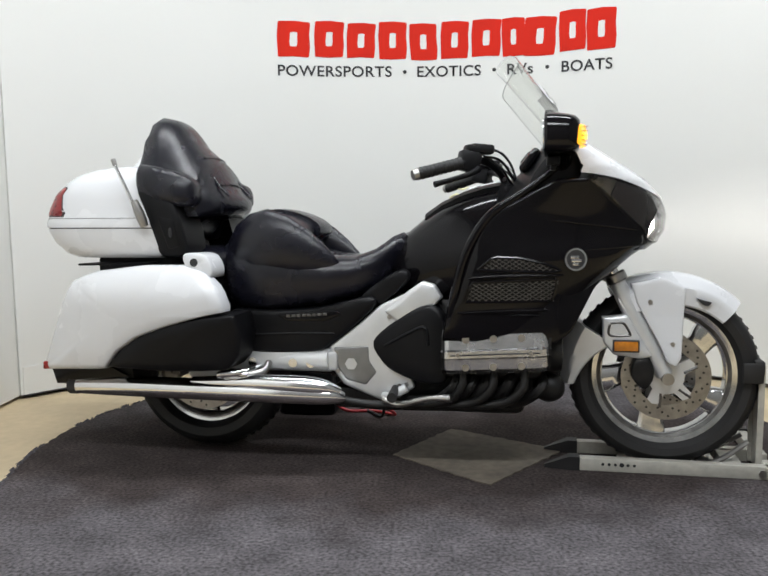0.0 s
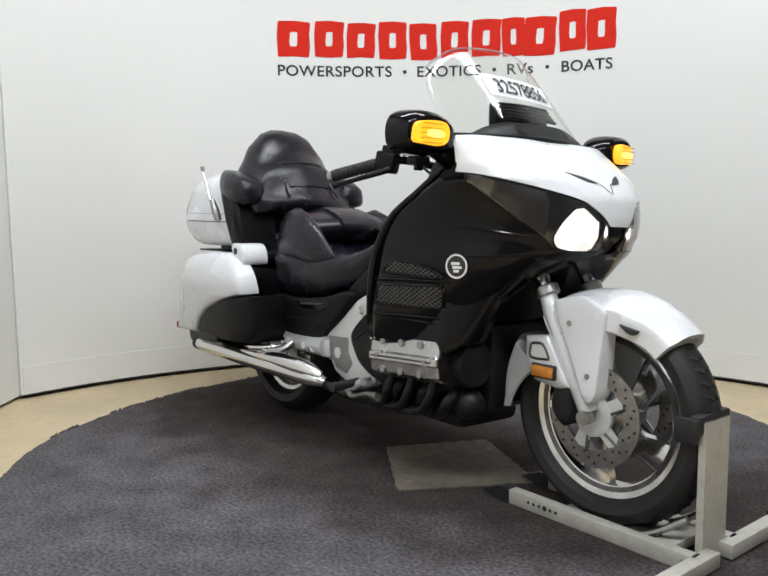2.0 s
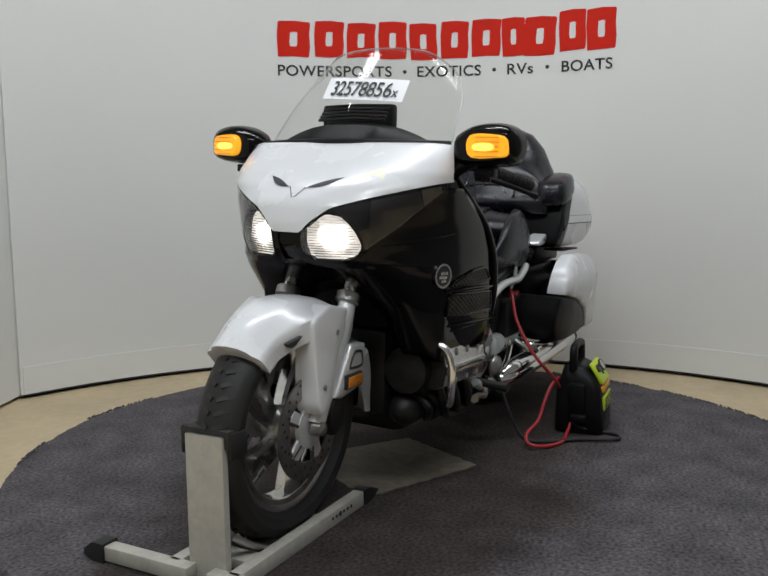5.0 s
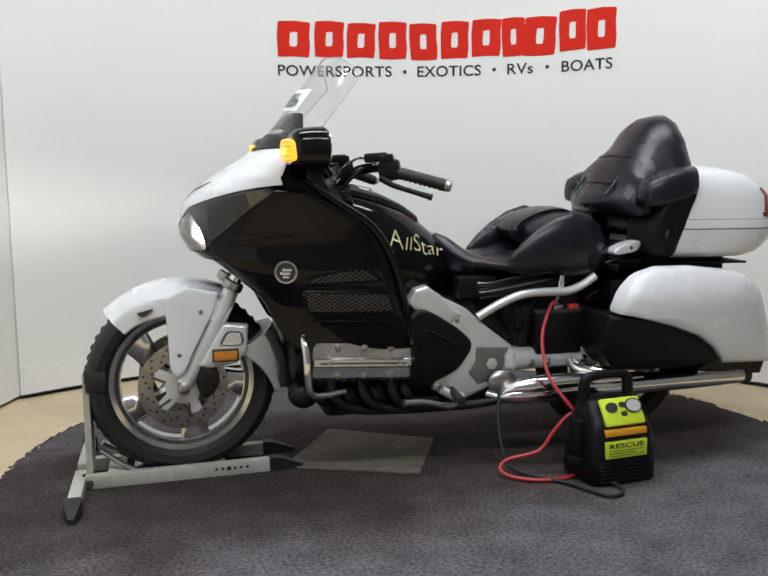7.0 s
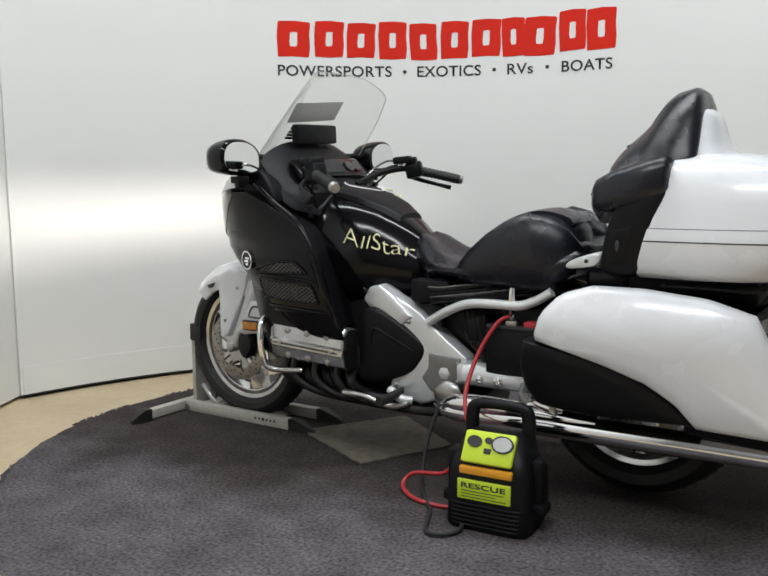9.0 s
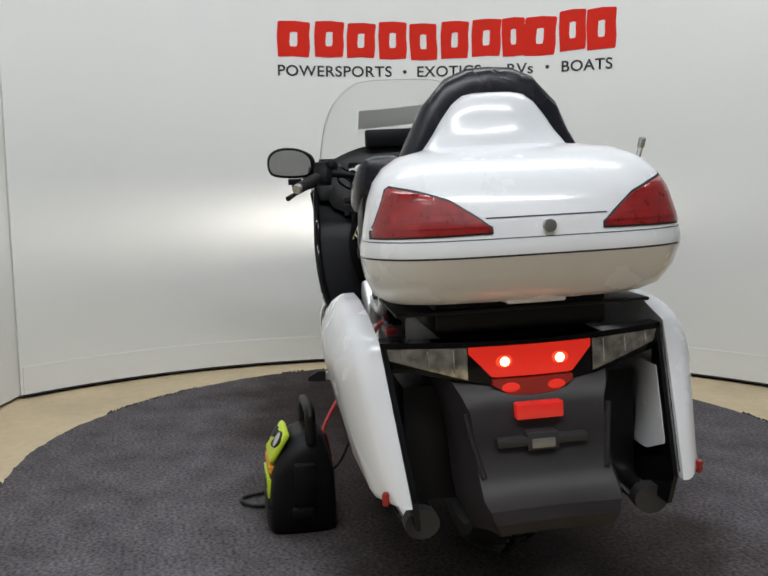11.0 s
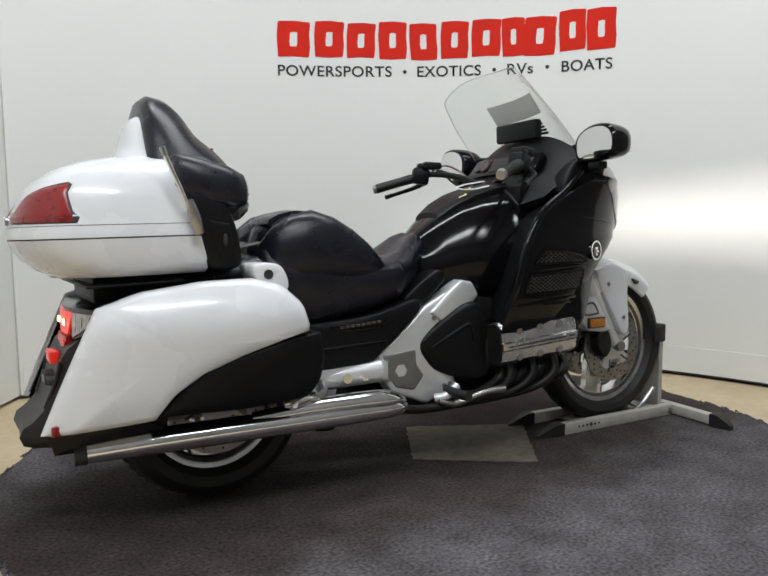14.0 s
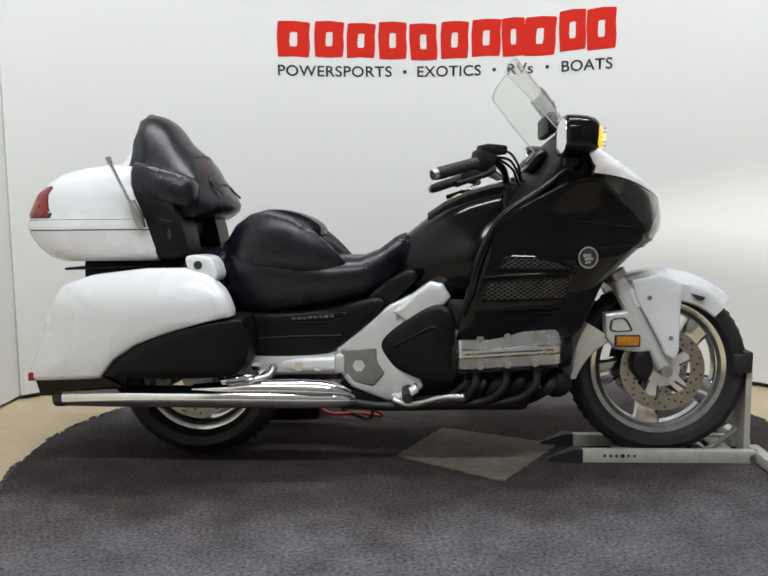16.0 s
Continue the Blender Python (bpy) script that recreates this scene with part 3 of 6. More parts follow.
def bowl_hi(y):
    return float(np.interp(abs(y), [0.05, 0.075, 0.11, 0.150, 0.180, 0.196], [0.866, 0.892, 0.916, 0.910, 0.880, 0.838]))


def bowl_lo(y):
    return float(np.interp(abs(y), [0.05, 0.065, 0.15, 0.180, 0.196], [0.806, 0.790, 0.791, 0.800, 0.826]))


bm = bmesh.new()
zs = [0.468 + (0.99 - 0.468) * i / 40 for i in range(41)]
rings = []
for z in zs:
    half = []
    for k in range(37):
        f = k / 36
        x, y, _ = fair_side(z, f)
        dip = 0.25 * math.exp(-((z - 0.55) / 0.14) ** 2) * math.exp(-(y / 0.16) ** 2)   # hollow behind the forks
        swell = 0.006 * math.exp(-((z - 0.79) / 0.03) ** 2) * math.sin(min(1, f * 1.2) * math.pi)
        half.append((x - dip, y + swell, z))
    rings.append([(x, -y, z) for x, y, z in reversed(half[1:])] + half)
join_rings(rings, False, False, bm, closed=False)
hole = [f for f in bm.faces if (lambda c: c.x > 0.9 and 0.046 < abs(c.y) < 0.202 and bowl_lo(c.y) - 0.012 < c.z < bowl_hi(c.y) + 0.012)(f.calc_center_median())]
bmesh.ops.delete(bm, geom=hole, context="FACES")
fairing = part("fairing", bm, BLACK, bike, "gloss black painted front fairing", 50)
md = fairing.modifiers.new("thickness", "SOLIDIFY")
md.thickness, md.offset = 0.006, -1
for s in (-1, 1):
    prof = [(0.90, 0.765), (0.867, 0.707), (0.818, 0.640), (0.775, 0.555), (0.745, 0.500), (0.695, 0.466), (0.52, 0.458), (0.46, 0.52), (0.50, 0.66), (0.66, 0.765)]
    part("fairing_lower", pillow(prof, lambda x, z: 0.318 - 0.55 * max(0.0, x - 0.70), 0.20, 0.004, 52, s, True), BLACK, fairing)


def patch(yz_lo, yz_hi, y0, y1, off, ny=20, nz=10, x_of=fair_x, sign=1, thick=0.004):
    """A sheet on the surface x_of(y, z), between two edges z(y)."""
    grid = []
    for i in range(ny + 1):
        y = y0 + (y1 - y0) * i / ny
        a, b = yz_lo(y), yz_hi(y)
        grid.append([(x_of(y, a + (b - a) * j / nz, off), y, a + (b - a) * j / nz) for j in range(nz + 1)])
    bm = bmesh.new()
    f = [[bm.verts.new(q) for q in r] for r in grid]
    g = [[bm.verts.new((q[0] - sign * thick, q[1], q[2])) for q in r] for r in grid]
    for i in range(ny):
        for j in range(nz):
            bm.faces.new((f[i][j], f[i + 1][j], f[i + 1][j + 1], f[i][j + 1]))
            bm.faces.new((g[i][j], g[i][j + 1], g[i + 1][j + 1], g[i + 1][j]))
    rim = [f[i][0] for i in range(ny + 1)] + [f[ny][j] for j in range(1, nz + 1)] + [f[i][nz] for i in range(ny - 1, -1, -1)] + [f[0][j] for j in range(nz - 1, 0, -1)]
    rim2 = [g[i][0] for i in range(ny + 1)] + [g[ny][j] for j in range(1, nz + 1)] + [g[i][nz] for i in range(ny - 1, -1, -1)] + [g[0][j] for j in range(nz - 1, 0, -1)]
    for k in range(len(rim)):
        m = (k + 1) % len(rim)
        bm.faces.new((rim[k], rim[m], rim2[m], rim2[k]))
    return bm


def cowl_hi(y):
    return float(np.interp(abs(y), [0, 0.20, 0.30, 0.343, 0.357, 0.366], [1.116, 1.117, 1.117, 1.113, 1.07, 1.02]))


cowl = part("nose_cowl", patch(cowl_lo, cowl_hi, -0.3632, 0.3632, 0.006, 56, 16), WHITE, bike, "white painted nose cowl", 60)
for s in (-1, 1):
    slit = patch(lambda y: 0.984 + 0.33 * (abs(y) - 0.03) - 0.010 * math.sin(math.pi * (abs(y) - 0.03) / 0.09), lambda y: 0.984 + 0.33 * (abs(y) - 0.03) + 0.004 * math.sin(math.pi * (abs(y) - 0.03) / 0.09),
                 s * 0.030, s * 0.120, 0.0085, 12, 2)
    part("vent_slit", slit, INK, cowl)
    part("nose_line", patch(lambda y: 0.950 + 1.25 * abs(y), lambda y: 0.9535 + 1.25 * abs(y), s * 0.003, s * 0.026, 0.0075, 6, 1), DARKSTEEL, cowl)


part("smear", patch(lambda y: 1.000 + 0.02 * math.sin(40 * y), lambda y: 1.030 + 0.012 * math.sin(70 * y), 0.165, 0.225, 0.0066, 10, 3, thick=0.0004), SCUFF, cowl, "pale yellow smear")


def lens_hi(y):
    return cowl_lo(y) - 0.004


def lens_lo(y):
    return float(np.interp(abs(y), [0.045, 0.07, 0.18, 0.25, 0.31, 0.355], [0.806, 0.786, 0.796, 0.86, 0.93, 0.985]))


for s in (-1, 1):
    hl = part("headlight", patch(lambda y: lens_lo(y) - 0.004, lambda y: lens_hi(y) + 0.002, s * 0.197, s * 0.355, 0.0015, 24, 8), BLACK, bike, "headlight housing with a clear lens")
    part("lens", patch(lens_lo, lens_hi, s * 0.046, s * 0.353, 0.0045, 26, 10, thick=0.002), LENS, hl)
    # the lit reflector bowl, seen through the lens
    part("reflector", patch(lambda y: bowl_lo(y) - 0.008, lambda y: bowl_hi(y) + 0.008, s * 0.044, s * 0.204, -0.034, 18, 8), BOWLGLOW, hl, "lit headlight bowl")
    part("filament", patch(lambda y: 0.834, lambda y: 0.868, s * 0.098, s * 0.140, -0.031, 6, 4, thick=0.002), HEADGLOW, hl)
    for k, (lo, hi, ya, yb) in enumerate(((bowl_hi, lambda y: max(lens_hi(y) + 0.004, bowl_hi(y) + 0.02), 0.050, 0.197), (lambda y: 0.765, bowl_lo, 0.050, 0.197),
                                           (lambda y: 0.765, lambda y: 0.875, 0.028, 0.051), (lambda y: 0.765, lambda y: 0.920, 0.196, 0.214))):
        part("bowl_surround", patch(lo, hi, s * ya, s * yb, 0.0012, 22, 4, thick=0.003), BLACK, hl)
    # unseen dark sheet, added to stop the bowl's glow leaking backwards
    part("bowl_light_stop", patch(lambda y: bowl_lo(y) - 0.03, lambda y: bowl_hi(y) + 0.03, s * 0.030, s * 0.21, -0.040, 12, 6, thick=0.004), INK, hl)
    part("side_bowl", patch(lambda y: lens_lo(y) + 0.006, lambda y: lens_hi(y) - 0.006, s * 0.215, s * 0.312, 0.0028, 14, 6, thick=0.001), DARKGREY, hl)
    # plain grey corner piece under the lens, not lit
    part("grey_corner", patch(lambda y: lens_lo(y) + 0.004, lambda y: lens_hi(y) - 0.004, s * 0.315, s * 0.348, 0.0030, 8, 4, thick=0.001), DARKSTEEL, hl)
    # dark slats added in front of the bowl to narrow the beam upright
    bm = bmesh.new()
    for k in range(17):
        zz = 0.790 + 0.0072 * k
        row = [y for y in np.linspace(0.046, 0.20, 13) if bowl_lo(y) - 0.006 < zz < bowl_hi(y) + 0.006]
        if len(row) > 1:
            join_rings([[(fair_x(y, zz, -0.031), s * y, zz) for y in row], [(fair_x(y, zz, -0.003), s * y, zz) for y in row]], False, False, bm, closed=False)
    tagged(part("beam_slat", bm, DARKGREY, hl), kind="stuff")
    ring = [(y, bowl_lo(y) - 0.001) for y in np.linspace(0.05, 0.196, 14)] + [(y, bowl_hi(y) + 0.001) for y in np.linspace(0.196, 0.05, 14)]
    part("bezel", tube([(fair_x(y, z, 0.001), s * y, z) for y, z in ring + ring[:1]], 0.0035, 8, 2), BLACK, hl)
    # side panel trim
    bm = bmesh.new()
    for z0, x0, x1 in ((0.688, 0.42, 0.72), (0.575, 0.385, 0.70)):
        tube([(x, s * fair_y(x, z, 0.002), z) for x, z in ((x0, z0 - 0.012), (0.50, z0 - 0.005), (0.58, z0 - 0.002), (0.65, z0 - 0.001), (x1, z0))], [0.004, 0.006, 0.006, 0.005, 0.003], 8, bm=bm)
    part("side_trim", bm, BLACK, fairing)
    for prof in ([(0.45, 0.705), (0.50, 0.745), (0.58, 0.742), (0.66, 0.725), (0.715, 0.702), (0.69, 0.698)], [(0.41, 0.60), (0.43, 0.662), (0.70, 0.676), (0.685, 0.605)]):
        pan = pillow(prof, lambda x, z: fair_y(x, z, 0.003), 0.28, 0.001, 40, s, True)
        pn = part("vent_panel", pan, PLASTIC, fairing)
        part("vent_frame", tube([(x, s * fair_y(x, z, 0.003), z) for x, z in polyline(prof, 30) + [prof[0]]], 0.0050, 8, 1), BLACK, pn)
        # woven mesh wires clipped to the panel
        verts, faces = [], []
        poly = [Vector(q) for q in prof]

        def inside(px, pz):
            hit = False
            for i in range(len(poly)):
                a, b = poly[i], poly[i - 1]
                if (a.y > pz) != (b.y > pz) and px < (b.x - a.x) * (pz - a.y) / (b.y - a.y) + a.x:
                    hit = not hit
            return hit

        for slope in (-0.62, 0.62):
            for k in range(-40, 60):
                c0 = k * 0.013
                run = None
                for i in range(60):
                    x = 0.38 + 0.36 * i / 59
                    z = 0.6 + slope * (x - 0.55) + c0
                    ok = inside(x, z)
                    if ok and run is None:
                        run = (x, z)
                    if run and (not ok or i == 59 or x - run[0] > 0.03):
                        x1, z1, n0 = x, z, len(verts)
                        if x1 - run[0] > 0.008:
                            for (vx, vz) in (run, (x1, z1)):
                                y0 = s * fair_y(vx, vz, 0.0055)
                                verts += [(vx, y0, vz - 0.0012), (vx, y0, vz + 0.0012), (vx, y0 - s * 0.003, vz + 0.0012), (vx, y0 - s * 0.003, vz - 0.0012)]
                            faces += [(n0 + a, n0 + (a + 1) % 4, n0 + 4 + (a + 1) % 4, n0 + 4 + a) for a in range(4)]
                        run = (x, z) if ok and i < 59 else None
        me = bpy.data.meshes.new("vent_mesh")
        me.from_pydata(verts, [], faces)
        me.materials.append(DARKSTEEL)
        tagged(new("vent_mesh", me), kind="stuff").parent = pn
    # round badge: a ring and plain wing-like bars
    bx, bz = 0.755, 0.738
    ring = turned([(0.030, -0.004), (0.036, -0.004), (0.036, 0.004), (0.030, 0.004)], (0, 0, 0), 32, closed=True)
    bd = part("badge", ring, CHROME, fairing, "round chrome badge")
    bm = turned([(0.0305, -0.002), (0.0305, 0.001)], (0, 0, 0), 32)
    pb = part("badge_disc", bm, INK, bd)
    bm = bmesh.new()
    for k, (w, h) in enumerate(((0.018, 0.006), (0.020, 0.006), (0.012, 0.006))):
        box(bm, -0.018 + 0.004 * k, -0.018 + 0.004 * k + w * 1.6, -0.004, 0.004, 0.009 - 0.011 * k - h, 0.009 - 0.011 * k + h * 0.5, 0.001)
    part("badge_bars", bm, CHROME, bd)
    bd.matrix_local = Matrix.Translation((bx, s * fair_y(bx, bz, 0.004), bz)) @ Matrix.Rotation(-s * 0.30, 4, "Z")
    for z0, z1, f0, f1 in ((0.785, 0.765, 0.30, 0.72), (0.83, 0.86, 0.42, 0.80), (0.55, 0.56, 0.45, 0.9)):
        pts = [fair_side(z0 + (z1 - z0) * q, f0 + (f1 - f0) * q) for q in (0, 0.25, 0.5, 0.75, 1)]
        part("crease", tube([(x, s * y, z) for x, y, z in pts], [0.002, 0.004, 0.004, 0.004, 0.002], 8), BLACK, fairing)
    # lower edge of the fairing and rear pillar toward the tank
    part("fairing_edge", tube([(0.345, s * 0.318, 0.50), (0.375, s * 0.352, 0.62), (0.41, s * 0.364, 0.75), (0.48, s * 0.358, 0.87), (0.60, s * 0.350, 0.955), (0.70, s * 0.335, 1.03)],
                              [0.010, 0.014, 0.014, 0.014, 0.012, 0.01], 10), BLACK, fairing)
    rings = []
    for k in range(11):
        z = 0.50 + 0.49 * k / 10
        xn, xr, w = table(z, FAIR)
        rings.append([(xr + 0.012, s * (w - 0.010), z), (xr + 0.055, s * 0.17, z), (xr + 0.065, s * 0.17, z), (xr + 0.022, s * (w - 0.010), z)])
    part("fairing_liner", join_rings(rings), PLASTIC, fairing)
    # fairing shoulder under the mirror
    prof = [(0.60, 0.955), (0.66, 1.06), (0.745, 1.075), (0.77, 1.03), (0.755, 0.985), (0.68, 0.955)]
    part("fairing_shoulder", pillow(prof, lambda x, z: 0.338 - 0.25 * max(0, x - 0.74), 0.24, 0.02, 40, s), PLASTIC, fairing)
bm = bmesh.new()
rings = []
for i in range(9):
    f = i / 8
    z = 0.56 + 0.42 * f
    hw = 0.26 + 0.05 * math.sin(f * 2)
    x0, x1 = 0.46 + 0.05 * f, 0.72 + 0.22 * f * (1 - 0.4 * f)
    rings.append(polyline([(x0, -hw * 0.7, z), (x1, -hw * 0.55, z), (x1 + 0.02, 0, z), (x1, hw * 0.55, z), (x0, hw * 0.7, z)], 30))
part("inner_fairing", join_rings(rings), PLASTIC, fairing)

# dashboard: a hooded panel behind the windshield
rings = []
for x, hw, zt, zb in ((0.50, 0.20, 0.98, 0.80), (0.56, 0.27, 1.01, 0.82), (0.62, 0.29, 1.06, 0.86), (0.66, 0.30, 1.130, 0.92), (0.71, 0.285, 1.172, 0.98), (0.76, 0.25, 1.165, 1.02), (0.80, 0.20, 1.12, 1.06)):
    rings.append(spline([(x, -hw, (zt + zb) / 2), (x, -hw * 0.95, zt - 0.055), (x, -hw * 0.5, zt - 0.004), (x, 0, zt + 0.006), (x, hw * 0.5, zt - 0.004), (x, hw * 0.95, zt - 0.055), (x, hw, (zt + zb) / 2), (x, 0, zb)], 36))
dash = part("dashboard", join_rings(rings), PLASTIC, bike, "black dashboard with gauges and vents")
bm = bmesh.new()
m = pose(0.605, 0, 1.065, 0, 38, 0)
box(bm, -0.012, 0.02, -0.21, 0.21, -0.045, 0.045, 0.012, m)
part("gauge_panel", bm, BLACK, dash)
bm = bmesh.new()
box(bm, -0.016, 0.0, -0.075, 0.075, -0.03, 0.035, 0.003, m)
part("screen", bm, INK, dash)
for gy in (-0.16, -0.115, 0.115, 0.16):
    bm = turned([(0.024, -0.018), (0.024, -0.010)], (0, gy, 0), 24, axis="x")
    bmesh.ops.transform(bm, matrix=m, verts=bm.verts[:])
    part("gauge", bm, DARKSTEEL, dash)
bm = bmesh.new()
for k in range(5):
    tube([(0.725 - 0.010 * k, -0.115, 1.188 + 0.011 * k), (0.735 - 0.010 * k, 0, 1.190 + 0.011 * k), (0.725 - 0.010 * k, 0.115, 1.188 + 0.011 * k)], 0.005, 8, bm=bm)
box(bm, 0.655, 0.69, -0.125, 0.125, 1.165, 1.238, 0.01)
part("shield_vent", bm, PLASTIC, dash, "black louvred windshield vent")
for k, (yy, zz) in enumerate([(-0.2, 1.0), (-0.17, 0.97), (0.2, 1.0), (0.17, 0.97), (0.23, 0.96)]):
    bm = bmesh.new()
    for r in range(3):
        box(bm, 0.52, 0.535, yy - 0.012, yy + 0.012, zz - 0.03 * r - 0.01, zz - 0.03 * r + 0.006, 0.002)
    part("switch_row", bm, DARKGREY, dash)

# windshield
def shield(u, v):
    """u across, -1 to 1; v up, 0 to 1."""
    hw = 0.318 - 0.025 * v - 0.02 * v ** 3
    top = 1.424 - 0.075 * abs(u) ** 4
    z = 1.115 + (top - 1.115) * v
    x = 0.80 - 0.235 * v - 0.11 * u * u * (1 - 0.35 * v)
    return Vector((x, u * hw * (1 - 0.10 * v ** 6), z))


bm = bmesh.new()
rows = [[tuple(shield(-1 + 2 * i / 32, j / 18)) for i in range(33)] for j in range(19)]
join_rings(rows, False, False, bm, closed=False)
ws = part("windshield", bm, GLASS, bike, "clear plastic windshield", 80)
md = ws.modifiers.new("thickness", "SOLIDIFY")
md.thickness = 0.003
ws.visible_shadow = False
edge_path = [tuple(shield(-1, v)) for v in (0, 0.3, 0.6, 0.85, 0.97)] + [tuple(shield(u, 1.0)) for u in (-0.9, -0.6, 0, 0.6, 0.9)] + [tuple(shield(1, v)) for v in (0.97, 0.85, 0.6, 0.3, 0)]
part("shield_edge", tube(edge_path, 0.0015, 6), GREYWHITE, ws)
part("shield_base", tube([tuple(shield(u, 0.01) + Vector((0.004, 0, 0))) for u in (-1, -0.7, -0.35, 0, 0.35, 0.7, 1)], 0.010, 8), PLASTIC, ws)

# mirrors with lit amber signals
for s in (-1, 1):
    rings = []
    for x, ky, kz in ((0.652, 0.93, 0.92), (0.660, 1.0, 1.0), (0.69, 1.0, 1.0), (0.72, 0.96, 0.95), (0.742, 0.88, 0.86), (0.754, 0.72, 0.70)):
        yy, zz = s * (0.435 + 0.1 * max(0, 0.70 - x)), 1.110
        pts = [(-0.098, 0.0), (-0.085, 0.045), (-0.04, 0.066), (0.03, 0.062), (0.088, 0.032), (0.098, -0.012), (0.082, -0.052), (0.0, -0.058), (-0.08, -0.045)]
        rings.append(spline([(x, yy - s * py * ky, zz + pz * kz) for py, pz in pts], 36))
    mr = part("mirror", join_rings(rings), BLACK, bike, "black wing mirror with a lit amber signal")
    pts = [(-0.085, 0.0), (-0.073, 0.037), (-0.035, 0.055), (0.03, 0.052), (0.075, 0.026), (0.084, -0.012), (0.07, -0.043), (0.0, -0.048), (-0.07, -0.036)]
    rings = [spline([(x, s * 0.4435 - s * py, 1.110 + pz) for py, pz in pts], 36) for x in (0.6505, 0.648)]
    part("mirror_glass", join_rings(rings), MIRROR, mr)
    lampf = [(0.030, 0.030), (-0.050, 0.032), (-0.080, 0.018), (-0.078, -0.022), (-0.045, -0.030), (0.030, -0.027)]
    rings = []
    for x, k in ((0.73, 1.02), (0.766, 1.0), (0.776, 0.90)):
        rings.append(spline([(x - 0.028 * max(0, -py / 0.09) ** 2, s * 0.435 - s * py * k, 1.108 + pz * k) for py, pz in lampf], 30))
    lp = part("signal_lamp", join_rings(rings), AMBERGLOW, mr, "lit amber signal lens")
    bm = bmesh.new()
    ball(bm, (0.774, s * 0.448, 1.106), (0.004, 0.034, 0.012))
    part("filament", bm, HOTAMBER, lp)
    bm = bmesh.new()
    for k in range(5):
        box(bm, 0.750, 0.7765, s * 0.425, s * 0.49, 1.080 + 0.013 * k, 1.0815 + 0.013 * k, 0)
    part("lens_rib", bm, AMBER, lp)
    part("mirror_stalk", tube([(0.70, s * 0.40, 1.085), (0.705, s * 0.345, 1.06), (0.705, s * 0.30, 1.035)], [0.03, 0.034, 0.042], 12), BLACK, mr)
    bm = bmesh.new()
    box(bm, 0.66, 0.70, s * 0.40, s * 0.455, 1.025, 1.05, 0.004)
    box(bm, 0.672, 0.688, s * 0.415, s * 0.44, 1.01, 1.03, 0.003)
    part("mirror_bracket", bm, PLASTIC, mr)

# handlebars
for s in (-1, 1):
    hb = part("handlebar", tube([(0.52, s * 0.06, 1.00), (0.50, s * 0.16, 1.035), (0.46, s * 0.27, 1.055), (0.42, s * 0.34, 1.05), (0.272, s * 0.428, 1.006)], 0.0125, 10), PLASTIC, bike, "black handlebar with grip and levers")
    gp = part("grip", tube([(0.395, s * 0.354, 1.043), (0.335, s * 0.390, 1.026), (0.264, s * 0.433, 1.004)], [0.019, 0.0175, 0.019], 16), RUBBER, hb)
    bm = bmesh.new()
    for k in range(9):
        f = k / 8
        c = Vector((0.385, s * 0.360, 1.040)).lerp(Vector((0.280, s * 0.4235, 1.009)), f)
        tube([tuple(c + Vector((0.003, -s * 0.0012, 0.001))), tuple(c - Vector((0.003, -s * 0.0012, 0.001)))], 0.0205, 14, bm=bm)
    part("grip_rib", bm, RUBBER, gp)
    part("bar_end", tube([(0.266, s * 0.432, 1.005), (0.253, s * 0.440, 1.001)], [0.0195, 0.016], 14), STEEL, hb)
    bm = bmesh.new()
    mm = pose(0.418, s * 0.328, 1.052, 0, 12, s * -22)
    box(bm, -0.035, 0.035, -0.028, 0.028, -0.035, 0.03, 0.010, mm)
    box(bm, -0.02, 0.025, -0.02, 0.03, 0.02, 0.05, 0.006, mm)
    part("switch_box", bm, PLASTIC, hb)
    bm = bmesh.new()
    mm = pose(0.455, s * 0.300, 1.092, 0, 4, s * -18)
    box(bm, -0.038, 0.038, -0.03, 0.03, -0.016, 0.014, 0.008, mm)
    part("fluid_reservoir", bm, PLASTIC, hb)
    part("lever", tube([(0.45, s * 0.345, 1.025), (0.425, s * 0.400, 1.005), (0.37, s * 0.442, 0.985), (0.325, s * 0.470, 0.970)], [0.011, 0.009, 0.008, 0.010], 10), PLASTIC, hb)
    for k in range(3):
        part("hose", tube([(0.45 + 0.01 * k, s * (0.29 - 0.02 * k), 1.07), (0.50 + 0.01 * k, s * 0.26, 1.09 - 0.03 * k), (0.545, s * 0.2, 1.05 - 0.03 * k), (0.57, s * 0.13, 0.97)], 0.0045, 7), PLASTIC if k else CHROME, hb)
part("loose_wire", tube([(0.44, -0.12, 0.985), (0.40, -0.06, 0.975), (0.40, 0.03, 0.985), (0.46, 0.07, 1.0), (0.52, 0.02, 1.01)], 0.003, 6), PAPER, bike, "loose white wire over the tank")

